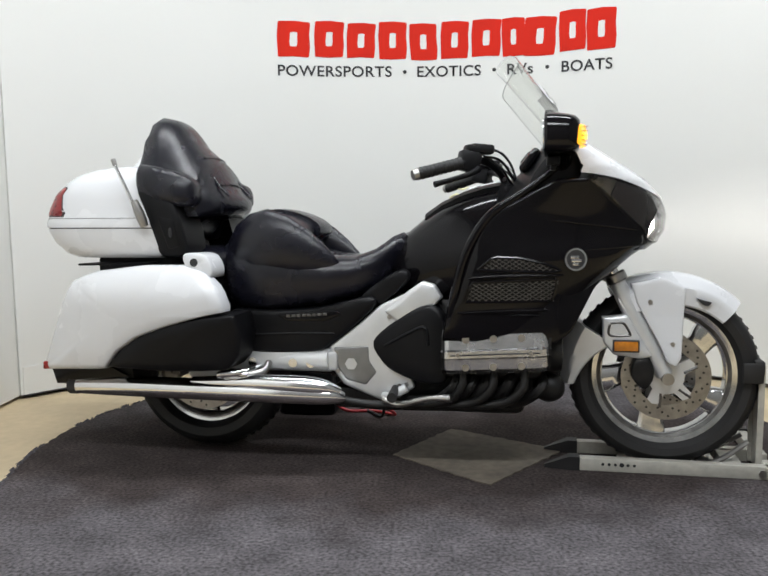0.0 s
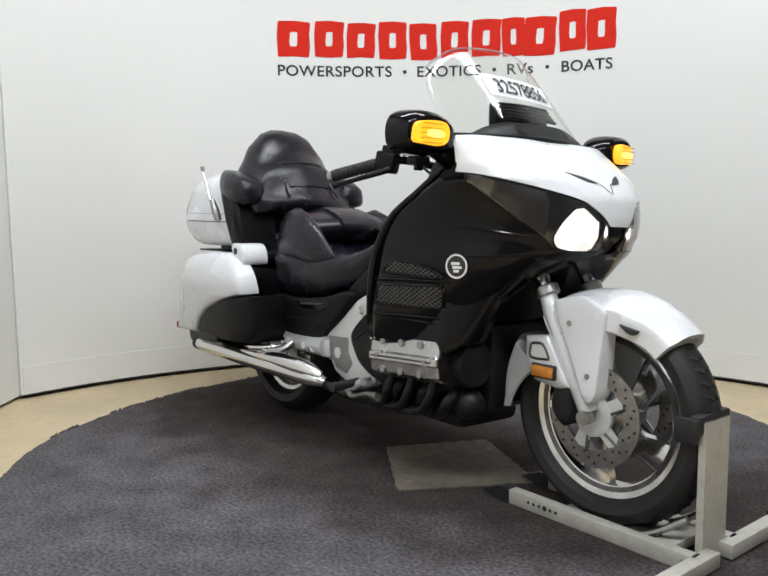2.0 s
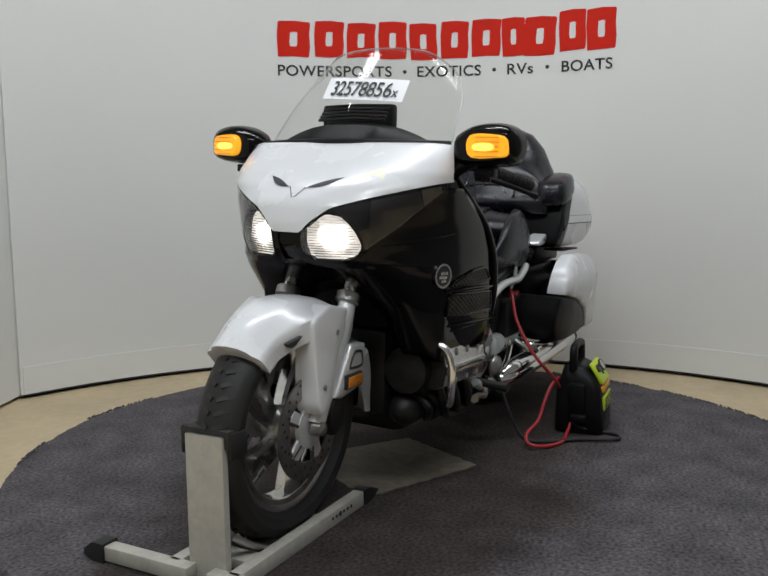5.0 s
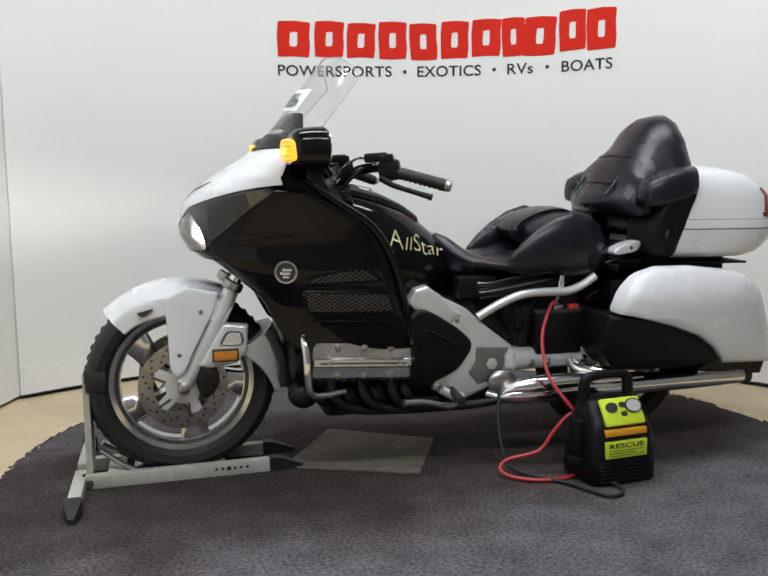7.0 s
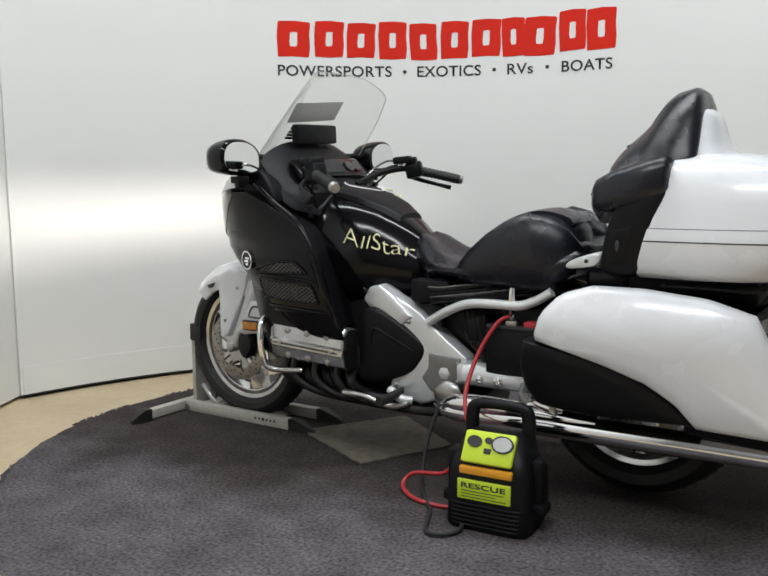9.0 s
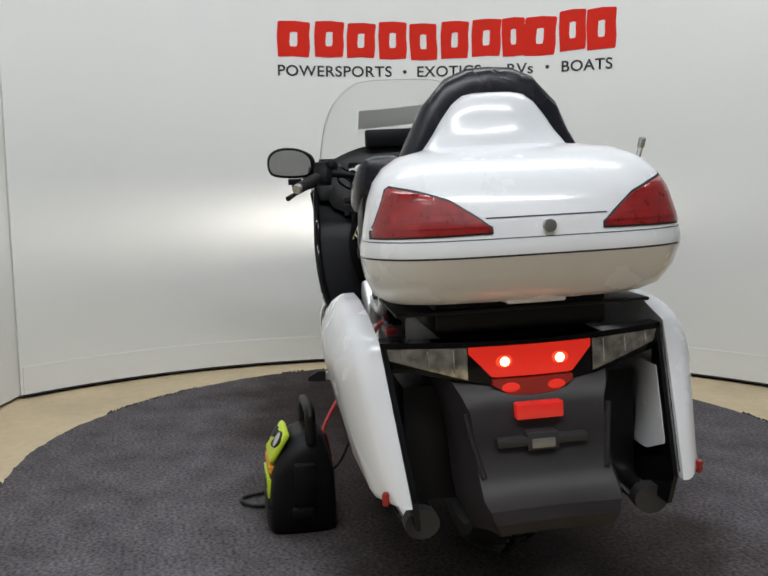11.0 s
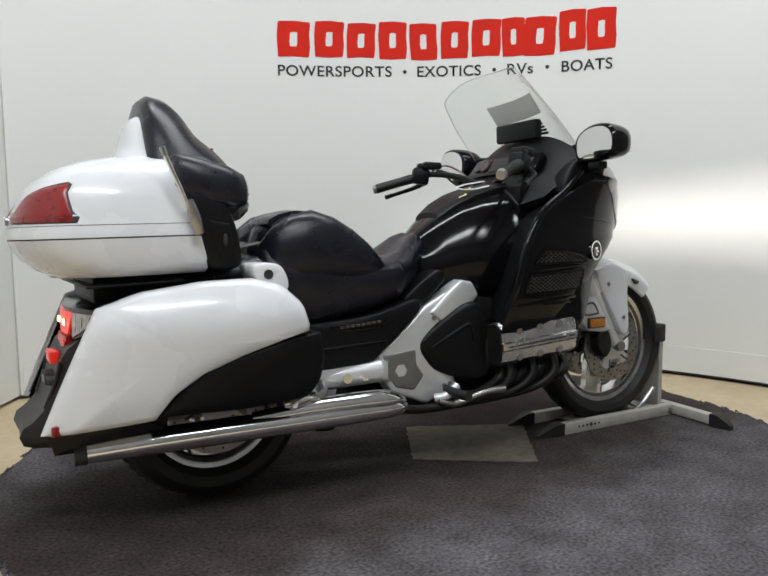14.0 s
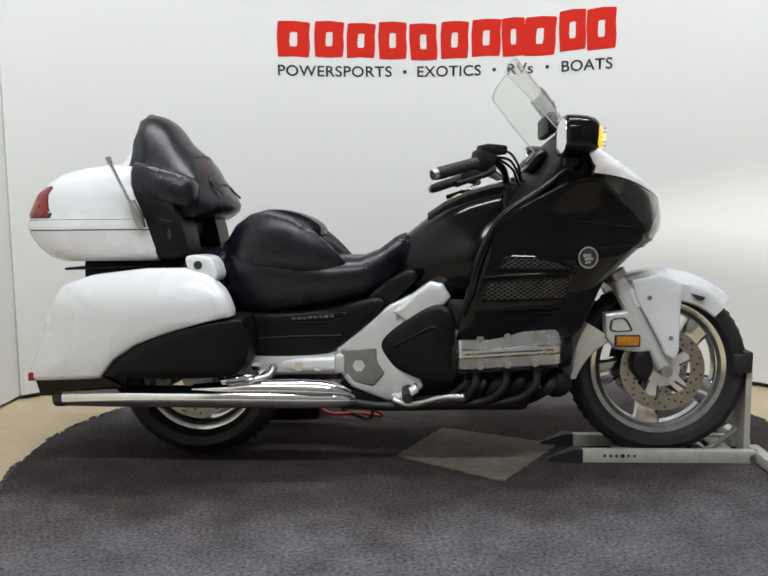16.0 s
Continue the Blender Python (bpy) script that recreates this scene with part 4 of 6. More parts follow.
# ---- tank ----
rings = []
for x, hw, zt, zb, sh in ((0.10, 0.085, 0.775, 0.62, 0), (0.16, 0.125, 0.815, 0.60, 0), (0.23, 0.165, 0.872, 0.585, 0), (0.31, 0.200, 0.925, 0.575, 0), (0.39, 0.228, 0.955, 0.57, 0), (0.47, 0.245, 0.975, 0.58, 0), (0.55, 0.245, 0.985, 0.62, 0), (0.62, 0.22, 0.97, 0.66, 0)):
    h = zt - zb
    rings.append(spline([(x, 0, zt), (x, -hw * 0.45, zt - 0.012), (x, -hw * 0.72, zt - 0.045), (x, -hw * 0.93, zb + h * 0.62), (x, -hw, zb + h * 0.42), (x, -hw * 0.86, zb + h * 0.12), (x, -hw * 0.5, zb), (x, hw * 0.5, zb),
                         (x, hw * 0.86, zb + h * 0.12), (x, hw, zb + h * 0.42), (x, hw * 0.93, zb + h * 0.62), (x, hw * 0.72, zt - 0.045), (x, hw * 0.45, zt - 0.012)], 52))
tank = part("fuel_tank", join_rings(rings), BLACK, bike, "gloss black fuel tank", 60)
rings = []
for x, hw, zt in ((0.24, 0.075, 0.890), (0.30, 0.10, 0.930), (0.38, 0.12, 0.966), (0.46, 0.13, 0.988), (0.53, 0.12, 1.0)):
    rings.append(spline([(x, -hw, zt - 0.03), (x, -hw * 0.85, zt - 0.004), (x, 0, zt + 0.004), (x, hw * 0.85, zt - 0.004), (x, hw, zt - 0.03), (x, 0, zt - 0.04)], 24))
part("tank_cover", join_rings(rings), PLASTIC, tank)
me = fit_words(words("AllStar", 0.052, CHALK, "scrawl", 1.0, -0.0008), 0.225)
for v in me.vertices:
    f = v.co.x / 0.225
    z = 0.801 - 0.058 * f + v.co.y * (1.0 + 0.16 * math.cos(11 * f)) + 0.004 * math.sin(17 * f)
    x = 0.387 - 0.225 * f - 0.16 * v.co.y * math.sin(5 + 9 * f)
    hw = float(np.interp(x, [0.16, 0.23, 0.31, 0.39, 0.47], [0.125, 0.165, 0.2, 0.228, 0.245]))
    zt = float(np.interp(x, [0.16, 0.23, 0.31, 0.39, 0.47], [0.815, 0.872, 0.925, 0.955, 0.975]))
    g = max(0.0, (zt - z) / 0.36)
    v.co = (x, hw * min(1.0, 0.70 + 1.1 * g - 1.1 * g * g) + 0.010, z)
tagged(new("scrawl", me), "yellow marker scrawl").parent = tank
for k, (tx, ty) in enumerate(((0.33, -0.085), (0.36, -0.07))):
    part("marker_stroke", tube([(tx, ty, 0.945 + 0.03 * k), (tx + 0.02, ty - 0.015, 0.955 + 0.02 * k), (tx + 0.03, ty + 0.005, 0.957 + 0.025 * k)], 0.003, 6), CHALK, tank)

# ---- seats ----
rings = []
SEAT = [(-0.485, 0.175, 0.80, 0.66), (-0.455, 0.212, 0.815, 0.585), (-0.40, 0.232, 0.81, 0.552), (-0.30, 0.235, 0.79, 0.548), (-0.20, 0.226, 0.768, 0.560), (-0.10, 0.226, 0.748, 0.575),
        (0.0, 0.210, 0.745, 0.600), (0.07, 0.174, 0.772, 0.625), (0.125, 0.128, 0.812, 0.672), (0.16, 0.098, 0.826, 0.725), (0.178, 0.07, 0.805, 0.76)]
for x, hw, zt, zb in SEAT:
    h = zt - zb
    dip = 0.018 if -0.15 < x < 0.1 else 0.008
    lift = 0.11 * min(1.0, max(0.0, (0.12 - x) / 0.14)) * min(1.0, max(0.0, (x + 0.56) / 0.08))     # the left side cover is off
    rings.append(spline([(x, 0, zt - dip), (x, -hw * 0.55, zt - dip * 0.3), (x, -hw * 0.86, zt - 0.022), (x, -hw * 1.0, zt - h * 0.36), (x, -hw * 0.98, zt - h * 0.7), (x, -hw * 0.88, zb + 0.006), (x, -hw * 0.5, zb), (x, hw * 0.5, zb + lift),
                         (x, hw * 0.88, zb + lift + 0.004), (x, hw * 0.98, zb + lift + (h - lift) * 0.3), (x, hw, zt - (h - lift) * 0.36), (x, hw * 0.86, zt - 0.022), (x, hw * 0.55, zt - dip * 0.3)], 48))
seat = part("seat", join_rings(rings), LEATHER, bike, "black vinyl stepped touring seat", 60)
for s in (-1, 1):
    part("seam", tube([(0.10, s * 0.118, 0.765), (0.03, s * 0.165, 0.728), (-0.06, s * 0.197, 0.712), (-0.16, s * 0.221, 0.712), (-0.26, s * 0.236, 0.735)], 0.0035, 6), LEATHER, seat)


def across(profile, ys, scale_of, c, n=40, bow=0.0):
    """A pad: a side profile swept across y, scaled about c at each y."""
    rings = []
    for y in ys:
        k = scale_of(y)
        rings.append([(c[0] + (x - c[0]) * k - bow * y * y, y, c[1] + (z - c[1]) * k) for x, z in spline(profile, n)])
    return join_rings(rings)


LY = [-0.235, -0.225, -0.20, -0.16, -0.11, -0.055, 0, 0.055, 0.11, 0.16, 0.20, 0.225, 0.235]
lumbar = part("lumbar_pad", across([(-0.445, 0.80), (-0.41, 0.875), (-0.33, 0.912), (-0.23, 0.898), (-0.155, 0.858), (-0.150, 0.815), (-0.21, 0.765), (-0.32, 0.745), (-0.44, 0.755)],
                                   LY, lambda y: max(0.30, (1 - (abs(y) / 0.245) ** 3.2) ** 0.5) * (0.93 + 0.07 * math.cos(y * 26)), (-0.29, 0.795), bow=-0.2), LEATHER, seat, angle=60)
bm = across([(-0.42, 0.868), (-0.33, 0.910), (-0.23, 0.898), (-0.146, 0.855), (-0.150, 0.81), (-0.27, 0.80)], [-0.085, -0.08, -0.05, 0, 0.05, 0.08, 0.085], lambda y: 1.0 if abs(y) < 0.07 else 0.95, (-0.27, 0.85), 32)
part("lumbar_panel", bm, LEATHER, lumbar, angle=60)
for s in (-1, 1):
    rings = []
    for x, y, z, r in ((-0.475, 0.15, 0.765, 0.035), (-0.445, 0.172, 0.775, 0.080), (-0.395, 0.190, 0.785, 0.106), (-0.33, 0.198, 0.790, 0.118), (-0.25, 0.202, 0.778, 0.104), (-0.18, 0.206, 0.758, 0.082), (-0.12, 0.206, 0.735, 0.058), (-0.07, 0.200, 0.715, 0.030), (-0.045, 0.195, 0.705, 0.010)):
        rings.append([(x + 0.2 * r * math.sin(t), s * (y + 0.42 * r * math.cos(t)), z + r * math.sin(t)) for t in (2 * math.pi * k / 24 for k in range(24))])
    part("seat_bolster", join_rings(rings), LEATHER, seat, angle=70)
rings = []
for x, hw, zt, zb in ((-0.70, 0.16, 0.76, 0.68), (-0.62, 0.19, 0.775, 0.67), (-0.50, 0.20, 0.775, 0.67), (-0.42, 0.19, 0.80, 0.70)):
    rings.append(spline([(x, 0, zt), (x, -hw * 0.8, zt - 0.01), (x, -hw, (zt + zb) / 2), (x, -hw * 0.8, zb), (x, hw * 0.8, zb), (x, hw, (zt + zb) / 2), (x, hw * 0.8, zt - 0.01)], 32))
part("passenger_seat", join_rings(rings), LEATHER, seat, angle=60)

# passenger backrest with arm rests and speaker pods
BY = [-0.248, -0.238, -0.21, -0.165, -0.11, -0.055, 0, 0.055, 0.11, 0.165, 0.21, 0.238, 0.248]


def back_ring(y):
    t = abs(y) / 0.254
    top = 1.255 - 0.30 * t ** 3.0
    fr = -0.462 - 0.09 * t ** 2
    prof = [(-0.74, 0.80), (-0.635, 0.80), (-0.615, 0.868), (-0.545, 0.880), (fr - 0.012, 0.898), (fr, 0.940), (fr - 0.040, 0.99 - 0.01 * t), (-0.56, 1.09 - 0.10 * t ** 2), (-0.635, 1.16 - 0.20 * t ** 2.4), (-0.685, max(top - 0.03, 1.0)), (-0.735, max(top, 1.03)), (-0.790, max(top - 0.02, 1.02)), (-0.795, 0.99), (-0.75, 0.88)]
    k = 1.0 if t < 0.9 else 0.94
    return [(-0.62 + (x + 0.62) * k, y, 0.95 + (z - 0.95) * k) for x, z in spline(prof, 54)]


backrest = part("backrest", join_rings([back_ring(y) for y in BY]), LEATHER, bike, "tall black vinyl passenger backrest", 65)
for s in (-1, 1):
    part("piping", tube([(-0.74, s * 0.075, 1.228), (-0.655, s * 0.09, 1.140), (-0.577, s * 0.105, 1.072), (-0.522, s * 0.118, 0.998), (-0.482, s * 0.122, 0.958)], 0.0045, 8), LEATHER, backrest)
for z0, x0 in ((1.10, -0.585), (1.0, -0.520)):
    part("fold", tube([(x0, -0.10, z0), (x0 + 0.012, 0, z0 + 0.006), (x0, 0.10, z0)], 0.0035, 8), LEATHER, backrest)
for s in (-1, 1):
    rings = []
    for x, hy, hz in ((-0.752, 0.045, 0.040), (-0.740, 0.058, 0.056), (-0.68, 0.066, 0.062), (-0.60, 0.066, 0.060), (-0.555, 0.055, 0.048), (-0.54, 0.03, 0.03)):
        rings.append(spline([(x, s * 0.262 + py * hy, 0.985 - 0.25 * (x + 0.64) + pz * hz) for py, pz in ((-1, 0.2), (-0.7, 0.9), (0, 1), (0.75, 0.85), (1, 0.2), (0.95, -0.7), (0, -1), (-0.9, -0.8))], 28))
    part("arm_rest", join_rings(rings), LEATHER, backrest, angle=60)
    prof = [(-0.745, 0.985), (-0.64, 0.96), (-0.598, 0.90), (-0.572, 0.80), (-0.575, 0.745), (-0.66, 0.735), (-0.695, 0.80), (-0.72, 0.90)]
    pod = part("speaker_pod", pillow(prof, lambda x, z: 0.318 - 0.15 * max(0, 0.85 - z), 0.14, 0.02, 40, s), PLASTIC, backrest)
    part("pod_door", pillow([(-0.67, 0.885), (-0.61, 0.87), (-0.59, 0.775), (-0.635, 0.765)], lambda x, z: 0.321 - 0.15 * max(0, 0.85 - z), 0.24, 0.004, 32, s, True), PLASTIC, pod)
    bm = bmesh.new()
    ball(bm, (-0.622, s * 0.318, 0.825), (0.007, 0.006, 0.018))
    part("latch", bm, INK, pod)

# ---- trunk: each height has a rear face, a front face and a half width ----
TRUNK = [(0.735, -1.055, -0.675, 0.318), (0.75, -1.095, -0.668, 0.338), (0.79, -1.138, -0.678, 0.354), (0.84, -1.166, -0.692, 0.361), (0.862, -1.168, -0.700, 0.360), (0.88, -1.160, -0.704, 0.354),
         (0.90, -1.158, -0.708, 0.351), (0.96, -1.130, -0.724, 0.338), (1.0, -1.095, -0.735, 0.322), (1.03, -1.050, -0.743, 0.298), (1.052, -0.99, -0.750, 0.262), (1.066, -0.91, -0.755, 0.20), (1.072, -0.86, -0.76, 0.13)]


def trunk_taper(x):
    """The trunk narrows towards the rider."""
    return 1.01 - 0.40 * max(0.0, x + 1.0)


def trunk_ring(z, grow=0.0, n=56):
    xr, xf, w = table(z, TRUNK)
    half = []
    for k in range(n // 2 + 1):
        a = math.pi / 2 * k / (n // 2)
        x = xf + (xr - xf - grow) * math.cos(a) ** 0.42 if k < n // 2 else xf
        half.append((x, (w + grow) * math.sin(a) ** 0.55 * trunk_taper(x), z))
    ring = half + [(x, -y, z) for x, y, _ in reversed(half[1:])]
    return ring


def trunk_x(y, z, off=0.0):
    xr, xf, w = table(z, TRUNK)
    u = min(abs(y) / (1.01 * w), 0.9995)
    c = math.cos(math.asin(u ** (1 / 0.55)))
    return xf + (xr - xf) * c ** 0.42 - off


zs = [0.735, 0.742, 0.75, 0.77, 0.79, 0.815, 0.838]
trunk = part("trunk", join_rings([trunk_ring(z) for z in zs]), WHITE, bike, "white top trunk with red tail lenses", 50)
zs = [0.842, 0.86, 0.88, 0.90, 0.92, 0.94, 0.96, 0.98, 1.0, 1.015, 1.03, 1.042, 1.052, 1.06, 1.066, 1.072]
part("trunk_lid", join_rings([trunk_ring(z) for z in zs]), WHITE, trunk, angle=50)
part("lid_gasket", join_rings([trunk_ring(z, -0.004) for z in (0.834, 0.846)]), INK, trunk)
part("lid_seam", join_rings([trunk_ring(z, 0.0006) for z in (0.874, 0.8755)], False, False), INK, trunk)
rings = []
for z, x0, x1, w in ((1.02, -0.95, -0.70, 0.240), (1.045, -0.895, -0.70, 0.205), (1.07, -0.865, -0.70, 0.176), (1.105, -0.845, -0.71, 0.150), (1.14, -0.835, -0.715, 0.128), (1.172, -0.826, -0.72, 0.104), (1.192, -0.812, -0.73, 0.080), (1.198, -0.80, -0.74, 0.060)):
    ring = []
    for k in range(40):
        a = 2 * math.pi * k / 40
        ca, sa = math.cos(a), math.sin(a)
        ring.append(((x0 + x1) / 2 + (x1 - x0) / 2 * math.copysign(abs(ca) ** 0.6, ca), w * math.copysign(abs(sa) ** 0.75, sa), z))
    rings.append(ring)
part("backrest_shell", join_rings(rings), WHITE, trunk, angle=60)


for s in (-1, 1):
    def tl_lo(y):
        return float(np.interp(abs(y), [0.115, 0.34], [0.888, 0.884]))

    def tl_hi(y):
        return float(np.interp(abs(y), [0.115, 0.14, 0.19, 0.245, 0.302, 0.338], [0.893, 0.914, 0.950, 0.970, 0.985, 0.890]))

    tl = part("tail_lens", patch(tl_lo, tl_hi, s * 0.117, s * 0.336, 0.004, 30, 8, trunk_x, -1, 0.006), REDLENS, trunk, "deep red tail lens", 70)
    for k in range(6):
        zz = 0.898 + 0.014 * k
        y0 = float(np.interp(zz, [0.893, 0.914, 0.952, 0.975, 0.990], [0.12, 0.145, 0.195, 0.255, 0.31]))
        part("lens_rib", patch(lambda y: zz, lambda y: zz + 0.002, s * (y0 + 0.006), s * (float(np.interp(zz, [0.890, 0.985], [0.336, 0.302])) - 0.004), 0.0048, 10, 1, trunk_x, -1, 0.001), REDLENS, tl)
    part("lens_gasket", patch(lambda y: tl_lo(y) - 0.004, lambda y: tl_hi(y) + 0.005, s * 0.113, s * 0.340, 0.0015, 26, 6, trunk_x, -1, 0.006), INK, tl)
    part("lid_line", patch(lambda y: 0.914, lambda y: 0.9165, s * 0.0, s * 0.125, 0.001, 6, 1, trunk_x, -1), INK, trunk)
part("trunk_lock", turned([(0.013, -0.008), (0.013, 0.006), (0.009, 0.008)], (-1.160, 0.0, 0.895), 18, axis="x"), STEEL, trunk)
mast = part("antenna", tube([(-0.712, -0.352, 0.855), (-0.735, -0.362, 0.92), (-0.795, -0.374, 1.06)], [0.008, 0.0065, 0.006], 10), CHROME, bike, "folded chrome antenna mast")
part("antenna_base", tube([(-0.703, -0.346, 0.845), (-0.715, -0.354, 0.885), (-0.732, -0.363, 0.935)], [0.014, 0.017, 0.012], 12), STEEL, mast)
part("antenna_tip", tube([(-0.793, -0.373, 1.054), (-0.800, -0.375, 1.076)], 0.0085, 8), STEEL, mast)
# rack and undertray below the trunk
bm = bmesh.new()
box(bm, -0.97, -0.62, -0.20, 0.20, 0.655, 0.735, 0.012)
rack = part("luggage_rack", bm, PLASTIC, bike, "black luggage rack under the trunk")
bm = bmesh.new()
box(bm, -0.985, -0.72, -0.29, 0.29, 0.722, 0.730, 0.003, pose(0, 0, 0, 0, -1.0, 0))
part("rack_plate", bm, PLASTIC, rack)
for yy in (-0.15, 0.15):
    part("rack_strut", tube([(-0.96, yy, 0.70), (-0.85, yy * 1.1, 0.64), (-0.68, yy, 0.62)], 0.012, 8), ENGINE, rack)
bm = bmesh.new()
box(bm, -1.06, -1.0, -0.07, 0.06, 0.728, 0.742, 0.004)
part("trunk_handle", bm, WHITE, trunk)

# ---- saddlebags ----
BAGTOP = [(-0.985, 0.655), (-0.87, 0.692), (-0.70, 0.712), (-0.56, 0.713), (-0.475, 0.688), (-0.425, 0.635), (-0.398, 0.556), (-0.48, 0.538), (-0.60, 0.505), (-0.72, 0.462), (-0.80, 0.41), (-0.855, 0.345), (-1.132, 0.332), (-1.090, 0.43), (-1.035, 0.55)]
BAGLOW = [(-0.850, 0.352), (-0.795, 0.412), (-0.715, 0.465), (-0.60, 0.507), (-0.47, 0.537), (-0.365, 0.548), (-0.348, 0.47), (-0.36, 0.40), (-0.40, 0.352), (-0.60, 0.345)]


def bag_y(x, z):
    rear = -1.132 + 0.455 * (z - 0.332)                  # the slanting rear edge, with a flat chamfer along it
    return 0.428 - 0.15 * max(0.0, 0.58 - z) - 0.06 * max(0.0, -0.70 - x) - 0.62 * max(0.0, rear + 0.062 - x) - 0.18 * max(0.0, x + 0.50) - 0.5 * max(0.0, z - 0.62)


for s in (-1, 1):
    bag = part("saddlebag", pillow(BAGTOP, bag_y, lambda z: 0.295 + 0.10 * (z - 0.33), 0.020, 72, s, True, 0.010), WHITE, bike, "white saddlebag with a black lower panel", 50)
    part("lower_panel", pillow(BAGLOW, lambda x, z: bag_y(x, z) - 0.008, 0.20, 0.016, 60, s, True, 0.008), PLASTIC, bag, "black plastic lower panel", 50)
    bm = bmesh.new()
    box(bm, -0.03, 0.03, -0.008, 0.006, -0.014, 0.014, 0.004, pose(-1.083, s * 0.335, 0.348, 0, 0, s * -30))
    part("bag_reflector", bm, REDLENS, bag, "small red reflector")
    # chrome edge strip along the rear inner edge
    part("edge_strip", tube([(-0.978, s * 0.330, 0.645), (-1.035, s * 0.317, 0.52), (-1.115, s * 0.298, 0.345)], 0.004, 8), CHROME, bag)
    # black trim behind the edge, the white inner flank in front of it, and a dark back wall
    prof = [(-0.982, 0.64), (-0.965, 0.645), (-1.080, 0.37), (-0.96, 0.33), (-0.80, 0.30), (-0.80, 0.27), (-1.10, 0.27), (-1.117, 0.335)]
    part("inner_trim", pillow(prof, lambda x, z: 0.292 + 0.10 * (z - 0.33), lambda z: 0.280 + 0.10 * (z - 0.33), 0.002, 60, s, True), BLACK, bag)
    prof = [(-1.000, 0.555), (-0.925, 0.555), (-0.925, 0.36), (-0.99, 0.36), (-1.070, 0.395)]
    part("inner_flank", pillow(prof, lambda x, z: 0.291 + 0.10 * (z - 0.33), lambda z: 0.2785 + 0.10 * (z - 0.33), 0.001, 40, s, True), WHITE, bag)
    bm = bmesh.new()
    box(bm, -0.945, -0.80, s * 0.13, s * 0.274, 0.27, 0.54, 0.004)
    part("back_wall", bm, PLASTIC, bag)
    # hinge bracket on top
    prof = [(-0.552, 0.752), (-0.480, 0.748), (-0.452, 0.70), (-0.465, 0.668), (-0.53, 0.69), (-0.555, 0.72)]
    if s > 0:
        prof = [(-0.555, 0.795), (-0.50, 0.785), (-0.455, 0.765), (-0.455, 0.748), (-0.51, 0.752), (-0.55, 0.765)]
    hg = part("hinge_bracket", pillow(prof, lambda x, z: 0.363 if s < 0 else 0.26, 0.25 if s < 0 else 0.20, 0.012, 40, s), WHITE if s < 0 else SILVER, bag)
    part("hinge_hole", turned([(0.014 if s < 0 else 0.006, -0.002), (0.014 if s < 0 else 0.006, 0.002)], (-0.515, s * (0.3645 if s < 0 else 0.2615), 0.722 if s < 0 else 0.772), 16), INK, hg)
    # exhaust
    mf = part("muffler", tube([(-1.045, s * 0.262, 0.262), (-0.80, s * 0.275, 0.268), (-0.40, s * 0.287, 0.268), (-0.10, s * 0.275, 0.262), (-0.02, s * 0.25, 0.25)], [0.036, 0.044, 0.044, 0.040, 0.020], 22, squash=0.86), CHROME, bike, "long chrome exhaust muffler")
    part("heat_shield", tube([(-0.56, s * 0.292, 0.292), (-0.35, s * 0.294, 0.298), (-0.12, s * 0.285, 0.292), (-0.03, s * 0.262, 0.272)], [0.022, 0.030, 0.034, 0.016], 16), CHROME, mf)
    part("shield_front", tube([(-0.46, s * 0.30, 0.325), (-0.41, s * 0.305, 0.332), (-0.35, s * 0.30, 0.326)], [0.012, 0.018, 0.012], 12), CHROME, mf)
    part("tail_hole", tube([(-1.052, s * 0.262, 0.262), (-1.02, s * 0.263, 0.2625)], [0.0385, 0.0385], 20, squash=0.86), INK, mf)

# ---- rear: tail lamp bar, mudguard ----
def rear_x(y, z, off=0.0):
    return -1.028 + 0.38 * abs(y) ** 1.8 + 0.10 * max(0, z - 0.60) - off


bm = patch(lambda y: 0.530 + 0.20 * abs(y), lambda y: 0.642 + 0.02 * abs(y), -0.328, 0.328, 0.0, 40, 6, rear_x, -1, 0.05)
tail = part("tail_lamp_bar", bm, BLACK, bike, "wide tail lamp with lit red centre", 50)
part("stop_lamp", patch(lambda y: 0.566 + 1.1 * max(0, abs(y) - 0.09), lambda y: 0.633, -0.138, 0.138, 0.006, 24, 4, rear_x, -1, 0.02), REDGLOW, tail, "lit red stop lamp")
part("lower_lamp", patch(lambda y: 0.525 + 0.6 * max(0, abs(y) - 0.05), lambda y: 0.562, -0.090, 0.090, 0.012, 16, 3, rear_x, -1, 0.03), DIMRED, tail)
